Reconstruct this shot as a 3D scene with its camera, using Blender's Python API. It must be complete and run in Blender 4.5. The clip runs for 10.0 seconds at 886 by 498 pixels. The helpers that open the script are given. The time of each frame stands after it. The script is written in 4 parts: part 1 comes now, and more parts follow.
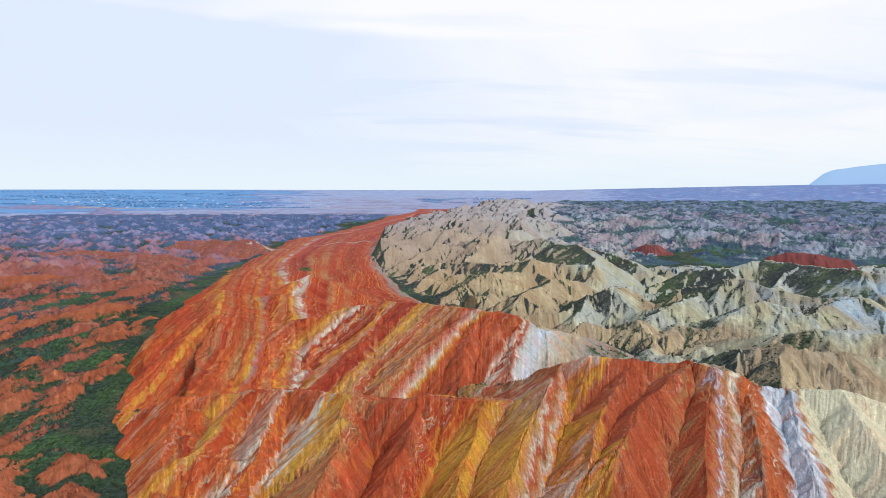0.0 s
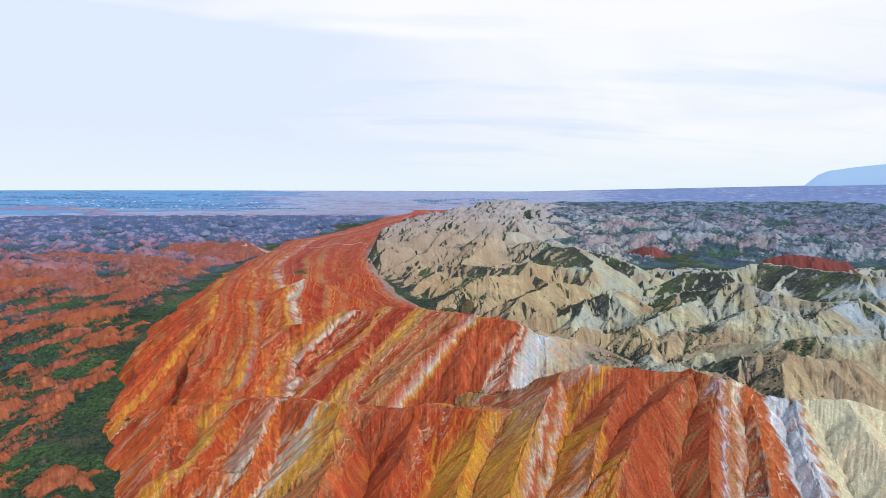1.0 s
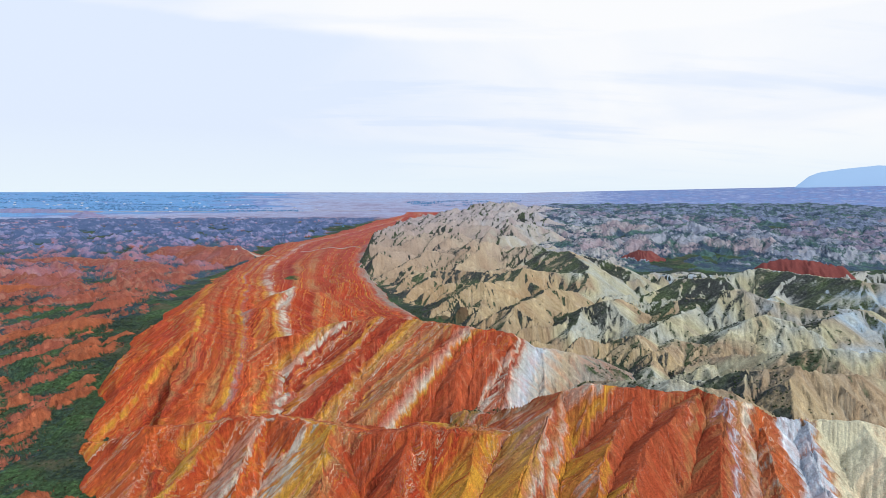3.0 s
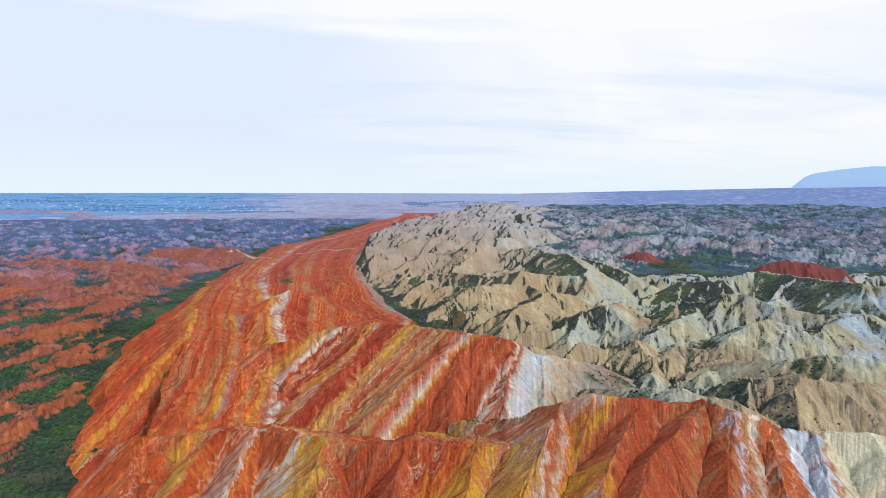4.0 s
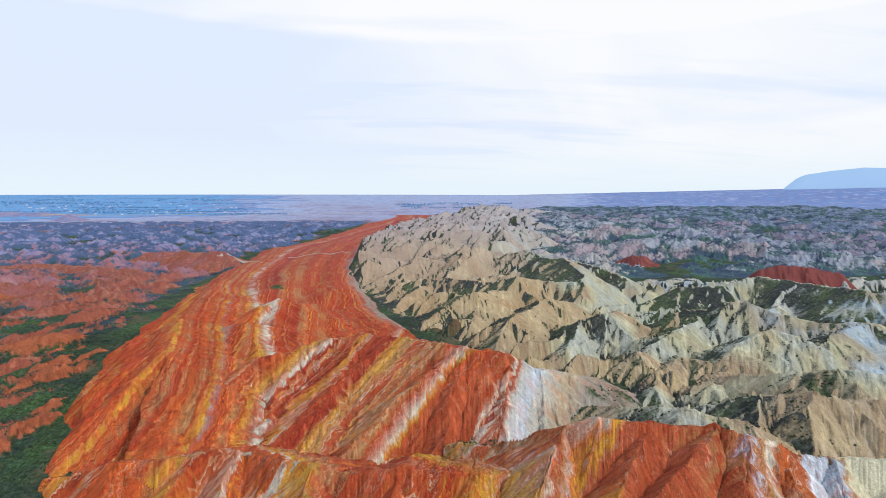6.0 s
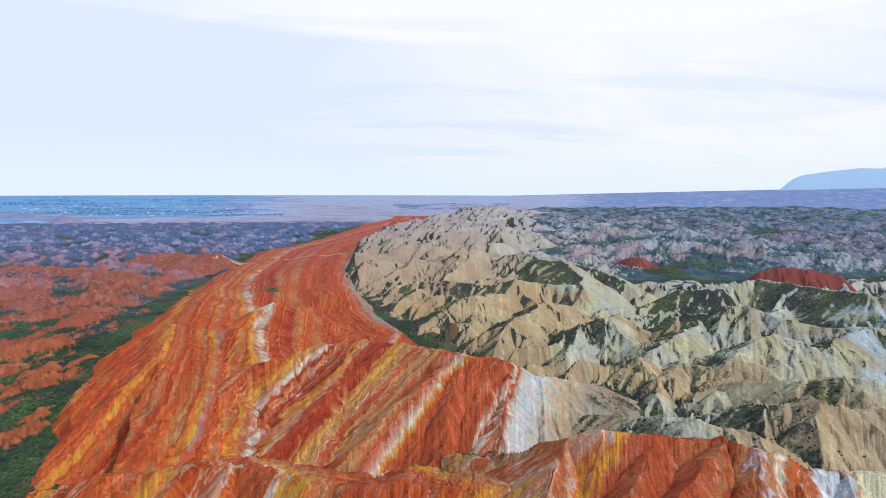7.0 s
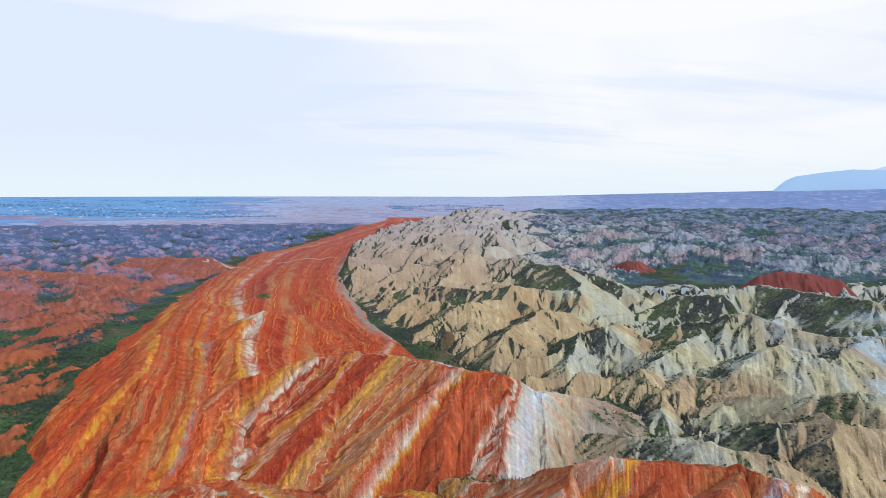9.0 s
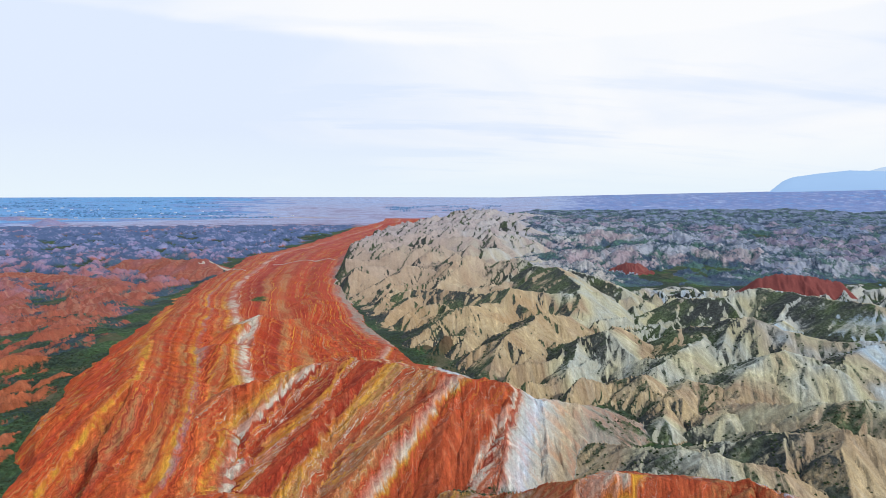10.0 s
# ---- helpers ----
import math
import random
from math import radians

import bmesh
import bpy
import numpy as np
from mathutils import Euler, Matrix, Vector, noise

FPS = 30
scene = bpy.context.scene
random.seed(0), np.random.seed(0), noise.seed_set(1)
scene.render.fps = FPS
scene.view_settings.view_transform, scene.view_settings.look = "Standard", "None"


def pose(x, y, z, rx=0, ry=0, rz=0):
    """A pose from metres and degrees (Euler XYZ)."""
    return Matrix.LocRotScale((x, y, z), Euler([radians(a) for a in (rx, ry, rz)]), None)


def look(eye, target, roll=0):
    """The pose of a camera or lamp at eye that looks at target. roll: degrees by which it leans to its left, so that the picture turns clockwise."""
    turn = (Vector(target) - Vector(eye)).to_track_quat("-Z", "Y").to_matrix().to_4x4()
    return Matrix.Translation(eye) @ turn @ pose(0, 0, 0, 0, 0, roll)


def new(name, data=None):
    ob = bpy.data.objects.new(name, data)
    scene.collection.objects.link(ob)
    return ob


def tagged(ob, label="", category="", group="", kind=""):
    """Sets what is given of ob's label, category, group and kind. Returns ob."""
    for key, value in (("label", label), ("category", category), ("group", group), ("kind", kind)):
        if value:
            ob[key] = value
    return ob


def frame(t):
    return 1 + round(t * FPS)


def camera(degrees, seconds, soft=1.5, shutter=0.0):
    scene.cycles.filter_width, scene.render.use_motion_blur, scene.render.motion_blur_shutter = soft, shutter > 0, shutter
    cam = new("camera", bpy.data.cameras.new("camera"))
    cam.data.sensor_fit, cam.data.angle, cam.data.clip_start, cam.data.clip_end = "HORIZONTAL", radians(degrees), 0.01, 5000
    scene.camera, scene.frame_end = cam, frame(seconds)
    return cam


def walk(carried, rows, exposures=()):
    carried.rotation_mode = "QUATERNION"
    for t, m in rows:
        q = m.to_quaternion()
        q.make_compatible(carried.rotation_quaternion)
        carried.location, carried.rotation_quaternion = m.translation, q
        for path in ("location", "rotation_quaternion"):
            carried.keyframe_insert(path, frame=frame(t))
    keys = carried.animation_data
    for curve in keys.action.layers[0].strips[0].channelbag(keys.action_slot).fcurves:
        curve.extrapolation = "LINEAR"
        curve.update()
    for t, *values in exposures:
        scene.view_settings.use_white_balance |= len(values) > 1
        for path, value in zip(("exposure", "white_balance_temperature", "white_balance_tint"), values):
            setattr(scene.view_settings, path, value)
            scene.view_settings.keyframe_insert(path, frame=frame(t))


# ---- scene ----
cam = camera(78.0, 10.0, soft=0.65)
# seconds, place in metres, then tilt, lean and turn in degrees
ROWS = [
    (0.0, 0.00, 0.00, 130.00, 83.52, -0.22, 0.00),
    (0.5, -0.15, 2.36, 130.91, 83.55, -0.23, -0.19),
    (1.0, -0.28, 4.85, 131.80, 83.58, -0.23, -0.38),
    (1.5, -0.39, 7.46, 132.66, 83.61, -0.22, -0.56),
    (2.0, -0.49, 10.19, 133.51, 83.64, -0.22, -0.74),
    (2.5, -0.58, 13.02, 134.34, 83.67, -0.21, -0.93),
    (4.0, -0.77, 21.97, 136.72, 83.76, -0.19, -1.46),
    (4.5, -0.83, 25.07, 137.49, 83.78, -0.18, -1.63),
    (5.0, -0.88, 28.21, 138.25, 83.81, -0.17, -1.80),
    (5.5, -0.92, 31.38, 139.00, 83.84, -0.16, -1.96),
    (7.0, -1.07, 40.90, 141.20, 83.92, -0.14, -2.44),
    (7.5, -1.14, 44.05, 141.93, 83.94, -0.13, -2.60),
    (8.0, -1.20, 47.15, 142.65, 83.97, -0.13, -2.75),
    (8.5, -1.28, 50.21, 143.37, 83.99, -0.13, -2.89),
    (9.0, -1.37, 53.21, 144.10, 84.01, -0.13, -3.04),
    (9.5, -1.48, 56.14, 144.82, 84.03, -0.14, -3.18),
    (10.0, -1.59, 58.98, 145.56, 84.06, -0.15, -3.31),
]
walk(cam, [(t, pose(x, y, z, rx, ry, rz)) for t, x, y, z, rx, ry, rz in ROWS])

# ---- light ----
world = bpy.data.worlds.new("sky")
scene.world = world
world.use_nodes = True
wt = world.node_tree
wn, wl = wt.nodes, wt.links
wn.clear()


def wnode(kind, **props):
    n = wn.new(kind)
    for k, v in props.items():
        if k == "blend_type":
            n.blend_type = v
        elif k == "operation":
            n.operation = v
        elif k == "data_type":
            n.data_type = v
    return n


SUN_HEIGHT, SUN_FROM = radians(41), radians(126)   # elevation; azimuth clockwise from +y
sky = wn.new("ShaderNodeTexSky")
sky.sky_type = "NISHITA"
sky.sun_disc = False
sky.sun_elevation, sky.sun_rotation = SUN_HEIGHT, SUN_FROM
sky.air_density, sky.dust_density, sky.ozone_density = 1.0, 4.0, 1.0
coord = wn.new("ShaderNodeTexCoord")
split = wn.new("ShaderNodeSeparateXYZ")
wl.new(coord.outputs["Generated"], split.inputs[0])
# clouds lie on a flat layer: direction divided by height
lift = wnode("ShaderNodeMath", operation="MAXIMUM")
wl.new(split.outputs["Z"], lift.inputs[0])
lift.inputs[1].default_value = 0.0
lift2 = wnode("ShaderNodeMath", operation="ADD")
wl.new(lift.outputs[0], lift2.inputs[0])
lift2.inputs[1].default_value = 0.16
flat = wn.new("ShaderNodeCombineXYZ")
for i, axis in enumerate("XY"):
    d = wnode("ShaderNodeMath", operation="DIVIDE")
    wl.new(split.outputs[axis], d.inputs[0])
    wl.new(lift2.outputs[0], d.inputs[1])
    wl.new(d.outputs[0], flat.inputs[i])
cloud = wn.new("ShaderNodeTexNoise")
cloud.inputs["Scale"].default_value = 0.55
cloud.inputs["Detail"].default_value = 6
cloud.inputs["Roughness"].default_value = 0.52
cloud.inputs["Distortion"].default_value = 0.6
wl.new(flat.outputs[0], cloud.inputs["Vector"])
cover = wn.new("ShaderNodeValToRGB")
cover.color_ramp.interpolation = "EASE"
cover.color_ramp.elements[0].position, cover.color_ramp.elements[0].color = 0.36, (0, 0, 0, 1)
cover.color_ramp.elements[1].position, cover.color_ramp.elements[1].color = 0.84, (1, 1, 1, 1)


def wmath(op, a, c):
    k = wnode("ShaderNodeMath", operation=op)
    for i, v in enumerate((a, c)):
        if isinstance(v, (int, float)):
            k.inputs[i].default_value = v
        else:
            wl.new(v, k.inputs[i])
    return k.outputs[0]


# the bright bank: high up, and towards +x
bank = wn.new("ShaderNodeMapRange")
bank.interpolation_type = "SMOOTHSTEP"
bank.inputs[1].default_value, bank.inputs[2].default_value = 0.268, 0.292
bank.inputs[3].default_value, bank.inputs[4].default_value = 0.0, 0.36
wl.new(wmath("ADD", split.outputs["Z"], wmath("MULTIPLY", cloud.outputs["Fac"], 0.04)), bank.inputs[0])
side = wmath("MULTIPLY", wmath("MINIMUM", wmath("MAXIMUM", wmath("ADD", split.outputs["X"], 0.05), -0.35), 0.35), 0.75)
wl.new(wmath("ADD", wmath("ADD", cloud.outputs["Fac"], bank.outputs[0]), side), cover.inputs[0])
# thin blue-grey veil of cloud against bright white cloud
veil = wnode("ShaderNodeMix", data_type="RGBA")
veil.inputs[6].default_value = (0.75, 0.84, 1.0, 1)
veil.inputs[7].default_value = (0.97, 0.98, 1.0, 1)
drawn = wn.new("ShaderNodeMapping")
drawn.inputs["Scale"].default_value = (0.55, 2.4, 1.0)
wl.new(flat.outputs[0], drawn.inputs["Vector"])
streak = wn.new("ShaderNodeTexNoise")
streak.inputs["Scale"].default_value, streak.inputs["Detail"].default_value, streak.inputs["Roughness"].default_value = 0.9, 6, 0.55
wl.new(drawn.outputs[0], streak.inputs["Vector"])
thin_ = wn.new("ShaderNodeMapRange")
thin_.interpolation_type = "SMOOTHSTEP"
thin_.inputs[1].default_value, thin_.inputs[2].default_value = 0.50, 0.66
thin_.inputs[3].default_value, thin_.inputs[4].default_value = 0.0, 0.5
wl.new(streak.outputs["Fac"], thin_.inputs[0])
wl.new(wmath("MAXIMUM", wmath("SUBTRACT", cover.outputs[0], thin_.outputs[0]), 0.0), veil.inputs[0])
# haze towards the horizon
low = wn.new("ShaderNodeMapRange")
low.inputs[1].default_value, low.inputs[2].default_value = 0.0, 0.10
low.inputs[3].default_value, low.inputs[4].default_value = 1.0, 0.0
wl.new(split.outputs["Z"], low.inputs[0])
haze = wnode("ShaderNodeMix", data_type="RGBA")
wl.new(low.outputs[0], haze.inputs[0])
wl.new(veil.outputs[2], haze.inputs[6])
haze.inputs[7].default_value = (0.82, 0.92, 1.0, 1)
high = wn.new("ShaderNodeMapRange")
high.inputs[1].default_value, high.inputs[2].default_value = 0.36, 0.85
high.inputs[3].default_value, high.inputs[4].default_value = 0.0, 1.0
wl.new(split.outputs["Z"], high.inputs[0])
zenith = wnode("ShaderNodeMix", data_type="RGBA")
wl.new(high.outputs[0], zenith.inputs[0])
wl.new(haze.outputs[2], zenith.inputs[6])
zenith.inputs[7].default_value = (0.30, 0.42, 0.62, 1)
bg_cloud = wn.new("ShaderNodeBackground")
wl.new(zenith.outputs[2], bg_cloud.inputs[0])
bg_cloud.inputs[1].default_value = 1.09
bg_sky = wn.new("ShaderNodeBackground")
wl.new(sky.outputs[0], bg_sky.inputs[0])
bg_sky.inputs[1].default_value = 0.05
both = wn.new("ShaderNodeMixShader")
both.inputs[0].default_value = 0.9
wl.new(bg_sky.outputs[0], both.inputs[1])
wl.new(bg_cloud.outputs[0], both.inputs[2])
wout = wn.new("ShaderNodeOutputWorld")
wl.new(both.outputs[0], wout.inputs[0])

sun = new("sun", bpy.data.lights.new("sun", "SUN"))
sun.data.energy, sun.data.angle, sun.data.color = 2.3, radians(3), (1.0, 0.96, 0.9)
sun_way = Vector((math.sin(SUN_FROM) * math.cos(SUN_HEIGHT), math.cos(SUN_FROM) * math.cos(SUN_HEIGHT), math.sin(SUN_HEIGHT)))
sun.matrix_world = look(sun_way * 1000, (0, 0, 0))
scene.view_settings.exposure = 0.0


# ---- materials ----
ORANGE, RED, DEEP, BROWN = (0.53, 0.118, 0.028), (0.42, 0.057, 0.021), (0.28, 0.036, 0.021), (0.37, 0.12, 0.055)
GOLD, TAN, WHITE, LILAC = (0.62, 0.32, 0.042), (0.46, 0.25, 0.10), (0.62, 0.56, 0.45), (0.38, 0.26, 0.26)
BLUEWHITE, SAGE, BEIGE, GREY = (0.56, 0.63, 0.70), (0.68, 0.64, 0.45), (0.48, 0.39, 0.26), (0.33, 0.31, 0.26)
STONE = (0.51, 0.53, 0.49)
RUST = (0.37, 0.070, 0.027)
# how strongly thin beds show on each colour
THIN = {STONE: 0.04, RUST: 0.25, DEEP: 0.35, WHITE: 0.25, BLUEWHITE: 0.08, SAGE: 0.05, BEIGE: 0.05, GREY: 0.08, GOLD: 0.4, TAN: 0.6, LILAC: 0.6}


STOPS_OF = {}


def rock(name, stops, veg=(0.035, 0.06, 0.022), stripe=0.5, freq=70.0, wobble=0.005, bump=0.5, beds_of=None, silt=((0.36, 0.20, 0.12), 0.22), fade=None, far_haze=None, sage=None):
    """Banded rock: colours along the attribute "strata", fine beds, streaks of wash, and plants by the attribute
    "plants". Two optional tints paint in distance haze.
    """
    m = bpy.data.materials.new(name)
    STOPS_OF[name] = stops
    m.use_nodes = True
    n, l = m.node_tree.nodes, m.node_tree.links
    bsdf = n["Principled BSDF"]
    bsdf.inputs["Roughness"].default_value = 0.92
    bsdf.inputs["Specular IOR Level"].default_value = 0.15
    tc = n.new("ShaderNodeTexCoord")
    at = n.new("ShaderNodeAttribute")
    at.attribute_name = "strata"

    def noise_tex(scale, detail=4, rough=0.6, vec=None):
        t = n.new("ShaderNodeTexNoise")
        t.inputs["Scale"].default_value, t.inputs["Detail"].default_value, t.inputs["Roughness"].default_value = scale, detail, rough
        l.new(vec if vec else tc.outputs["Object"], t.inputs["Vector"])
        return t.outputs["Fac"]

    def calc(op, a, b):
        c = n.new("ShaderNodeMath")
        c.operation = op
        for i, v in enumerate((a, b)):
            if isinstance(v, (int, float)):
                c.inputs[i].default_value = v
            else:
                l.new(v, c.inputs[i])
        return c.outputs[0]

    def blend(kind, fac, a, b):
        c = n.new("ShaderNodeMix")
        c.data_type, c.blend_type = "RGBA", kind
        for i, v in ((0, fac), (6, a), (7, b)):
            if isinstance(v, (int, float)):
                c.inputs[i].default_value = v
            elif isinstance(v, tuple):
                c.inputs[i].default_value = (*v, 1)
            else:
                l.new(v, c.inputs[i])
        return c.outputs[2]

    def ramp(fac, els, mode="LINEAR"):
        r = n.new("ShaderNodeValToRGB")
        r.color_ramp.interpolation = mode
        e = r.color_ramp.elements
        while len(e) < len(els):
            e.new(0.5)
        for q, (p, c) in zip(e, els):
            q.position, q.color = p, (*c, THIN.get(c, 1.0))
        l.new(fac, r.inputs[0])
        if fac is s_main:
            weights.append(r.outputs[1])
        return r.outputs[0]

    weights, s_main = [], None
    big = noise_tex(0.035, 5, 0.65)
    small = noise_tex(0.25, 5, 0.65)
    s = calc("ADD", at.outputs["Fac"], calc("MULTIPLY", calc("SUBTRACT", big, 0.5), wobble * 2))
    s = calc("ADD", s, calc("MULTIPLY", calc("SUBTRACT", small, 0.5), wobble))
    s_main = s
    colour = ramp(s, stops)
    wa = n.new("ShaderNodeAttribute")
    wa.attribute_name = "wash"
    if fade:
        # bands thin out and give way to the common red along the strike
        gone = ramp(calc("ADD", noise_tex(0.022, 5, 0.65), calc("MULTIPLY", calc("SUBTRACT", wa.outputs["Fac"], 0.5), 0.45)), [(0.43, (0, 0, 0)), (0.57, (1, 1, 1))])
        bare = calc("MINIMUM", calc("MULTIPLY", weights[0], 4.0), 1.0)
        colour = blend("MIX", calc("MULTIPLY", calc("MULTIPLY", gone, bare), fade[1]), colour, fade[0])
    if far_haze:
        # distance haze painted in: the rock shifts to a hazy tone along y
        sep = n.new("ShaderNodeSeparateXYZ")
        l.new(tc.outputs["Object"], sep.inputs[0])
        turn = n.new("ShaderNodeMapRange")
        turn.inputs[1].default_value, turn.inputs[2].default_value, turn.inputs[4].default_value = far_haze[0], far_haze[1], far_haze[3]
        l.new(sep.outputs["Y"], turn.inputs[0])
        colour = blend("MIX", turn.outputs[0], colour, far_haze[2])
    # thin beds: noise that varies quickly across the strata and slowly along them
    comb = n.new("ShaderNodeCombineXYZ")
    l.new(calc("MULTIPLY", s, freq), comb.inputs[0])
    l.new(calc("MULTIPLY", big, 1.5), comb.inputs[1])
    beds = noise_tex(1.0, 2, 0.55, comb.outputs[0])
    if beds_of:
        line = n.new("ShaderNodeValToRGB")
        line.color_ramp.interpolation = "CONSTANT"
        e = line.color_ramp.elements
        while len(e) < len(beds_of):
            e.new(0.5)
        for q, (p, c, a) in zip(e, beds_of):
            q.position, q.color = p, (*c, a)
        l.new(beds, line.inputs[0])
        where = ramp(noise_tex(0.03, 3, 0.6), [(0.38, (0.25, 0.25, 0.25)), (0.54, (1, 1, 1))])
        colour = blend("MIX", calc("MULTIPLY", calc("MULTIPLY", calc("MULTIPLY", where, line.outputs[1]), weights[0]), stripe), colour, line.outputs[0])
    else:
        pale = ramp(beds, [(0.55, (0, 0, 0)), (0.59, (1, 1, 1))])
        dark = ramp(beds, [(0.40, (1, 1, 1)), (0.45, (0, 0, 0))])
        colour = blend("MIX", calc("MULTIPLY", pale, stripe * 0.75), colour, (0.50, 0.41, 0.29))
        colour = blend("MULTIPLY", calc("MULTIPLY", dark, stripe), colour, (0.62, 0.55, 0.52))
    fine = n.new("ShaderNodeCombineXYZ")
    l.new(calc("MULTIPLY", s, freq * 4.5), fine.inputs[0])
    l.new(calc("MULTIPLY", small, 2.5), fine.inputs[1])
    lamina = noise_tex(1.0, 2, 0.6, fine.outputs[0])
    colour = blend("MULTIPLY", calc("MULTIPLY", weights[0], min(0.75, stripe * 0.8)), colour, ramp(lamina, [(0.36, (0.58, 0.54, 0.52)), (0.50, (1.0, 1.0, 1.0)), (0.64, (1.45, 1.5, 1.55))]))
    # silt washed down the furrows
    fu = n.new("ShaderNodeAttribute")
    fu.attribute_name = "furrow"
    wet = calc("MULTIPLY", ramp(fu.outputs["Fac"], [(0.40, (0, 0, 0)), (0.85, (1, 1, 1))]), silt[1])
    if len(silt) > 2:
        fan = ramp(noise_tex(0.06, 3, 0.6), [(0.36, silt[2]), (0.46, silt[0]), (0.55, silt[0]), (0.66, silt[3])])
    else:
        fan = silt[0]
    colour = blend("MIX", calc("MULTIPLY", wet, weights[0]), colour, fan)
    # weathering at two scales
    wash = noise_tex(0.7, 8, 0.78)
    colour = blend("MULTIPLY", 0.28, colour, ramp(wash, [(0.30, (0.45, 0.44, 0.44)), (0.50, (0.95, 0.95, 0.95)), (0.66, (1.3, 1.28, 1.25))]))
    grit = noise_tex(2.2, 5, 0.75)
    colour = blend("MULTIPLY", 0.6, colour, ramp(grit, [(0.34, (0.45, 0.45, 0.45)), (0.50, (0.95, 0.95, 0.95)), (0.66, (1.4, 1.4, 1.38))]))
    # wash marks drawn down the slope, fine and broad
    ri = n.new("ShaderNodeAttribute")
    ri.attribute_name = "rill"
    colour = blend("MIX", calc("MULTIPLY", ramp(wa.outputs["Fac"], [(0.52, (0, 0, 0)), (0.74, (1, 1, 1))]), silt[1] * 0.5), colour, fan)
    colour = blend("MULTIPLY", 0.75, colour, ramp(ri.outputs["Fac"], [(0.12, (0.60, 0.58, 0.58)), (0.42, (0.97, 0.97, 0.97)), (0.60, (1.0, 1.0, 1.0)), (0.90, (1.5, 1.5, 1.48))]))
    colour = blend("MULTIPLY", 0.4, colour, ramp(wa.outputs["Fac"], [(0.10, (0.48, 0.46, 0.46)), (0.42, (0.97, 0.97, 0.97)), (0.62, (1.0, 1.0, 1.0)), (0.92, (1.2, 1.2, 1.18))]))
    colour = blend("MULTIPLY", 0.5, colour, ramp(big, [(0.32, (0.75, 0.74, 0.74)), (0.68, (1.12, 1.12, 1.1))]))
    # plants
    vg = n.new("ShaderNodeAttribute")
    vg.attribute_name = "plants"
    patch = calc("ADD", vg.outputs["Fac"], calc("MULTIPLY", calc("SUBTRACT", noise_tex(0.09, 6, 0.72), 0.5), 0.8))
    patch = calc("ADD", patch, calc("MULTIPLY", calc("SUBTRACT", noise_tex(0.8, 6, 0.8), 0.5), 0.45))
    patch = calc("ADD", patch, calc("MULTIPLY", calc("SUBTRACT", wa.outputs["Fac"], 0.5), -0.25))
    patch = ramp(patch, [(0.40, (0, 0, 0)), (0.58, (1, 1, 1))])
    tuft = ramp(noise_tex(0.5, 6, 0.75), [(0.38, tuple(c * 0.55 for c in veg)), (0.50, veg), (0.64, tuple(min(1, c * 2.0) for c in veg))])
    meadow = ramp(noise_tex(0.028, 5, 0.65), [(0.44, (0.80, 0.78, 0.95)), (0.60, (1.3, 1.5, 1.0))])
    green = blend("MULTIPLY", 1.0, tuft, meadow)
    if sage:
        # distance haze painted in: green scrub shifts to a hazy blue along strata
        green = blend("MIX", calc("MULTIPLY", at.outputs["Fac"], 0.9), green, sage)
    colour = blend("MIX", patch, colour, green)
    l.new(colour, bsdf.inputs["Base Color"])
    b = n.new("ShaderNodeBump")
    b.inputs["Strength"].default_value, b.inputs["Distance"].default_value = bump, 1.2
    l.new(calc("ADD", calc("MULTIPLY", wash, 0.3), calc("ADD", calc("MULTIPLY", beds, 0.4), calc("MULTIPLY", ri.outputs["Fac"], 0.9))), b.inputs["Height"])
    l.new(b.outputs[0], bsdf.inputs["Normal"])
    return m


def bands(start, width, pairs):
    """Colour stops from places in metres across the strike."""
    return [(min(max((p - start) / width, 0), 1), c) for p, c in pairs]


# thin beds: from which noise value, colour, strength
REDBEDS = [(0.0, GOLD, 1.0), (0.33, ORANGE, 0.8), (0.37, RED, 0.0), (0.425, DEEP, 0.9), (0.455, RED, 0.0), (0.535, TAN, 0.9), (0.555, WHITE, 1.0), (0.575, RED, 0.0), (0.60, GOLD, 0.9), (0.63, LILAC, 0.9), (0.655, RED, 0.2), (0.69, WHITE, 0.9)]
RUSTBEDS = [(0.0, TAN, 0.9), (0.33, BROWN, 0.8), (0.37, RED, 0.0), (0.42, DEEP, 0.9), (0.46, RED, 0.0), (0.56, BROWN, 0.9), (0.585, WHITE, 0.9), (0.60, RED, 0.0), (0.64, TAN, 0.9)]
BANDBEDS = [(0.0, GOLD, 1.0), (0.33, ORANGE, 0.9), (0.37, RED, 0.0), (0.425, DEEP, 0.9), (0.455, RED, 0.0), (0.535, ORANGE, 0.9), (0.555, TAN, 0.9), (0.575, RED, 0.0), (0.60, GOLD, 0.8), (0.63, LILAC, 0.7), (0.655, RED, 0.2), (0.69, WHITE, 0.7)]
NEAR0, NEARW = -180.0, 360.0
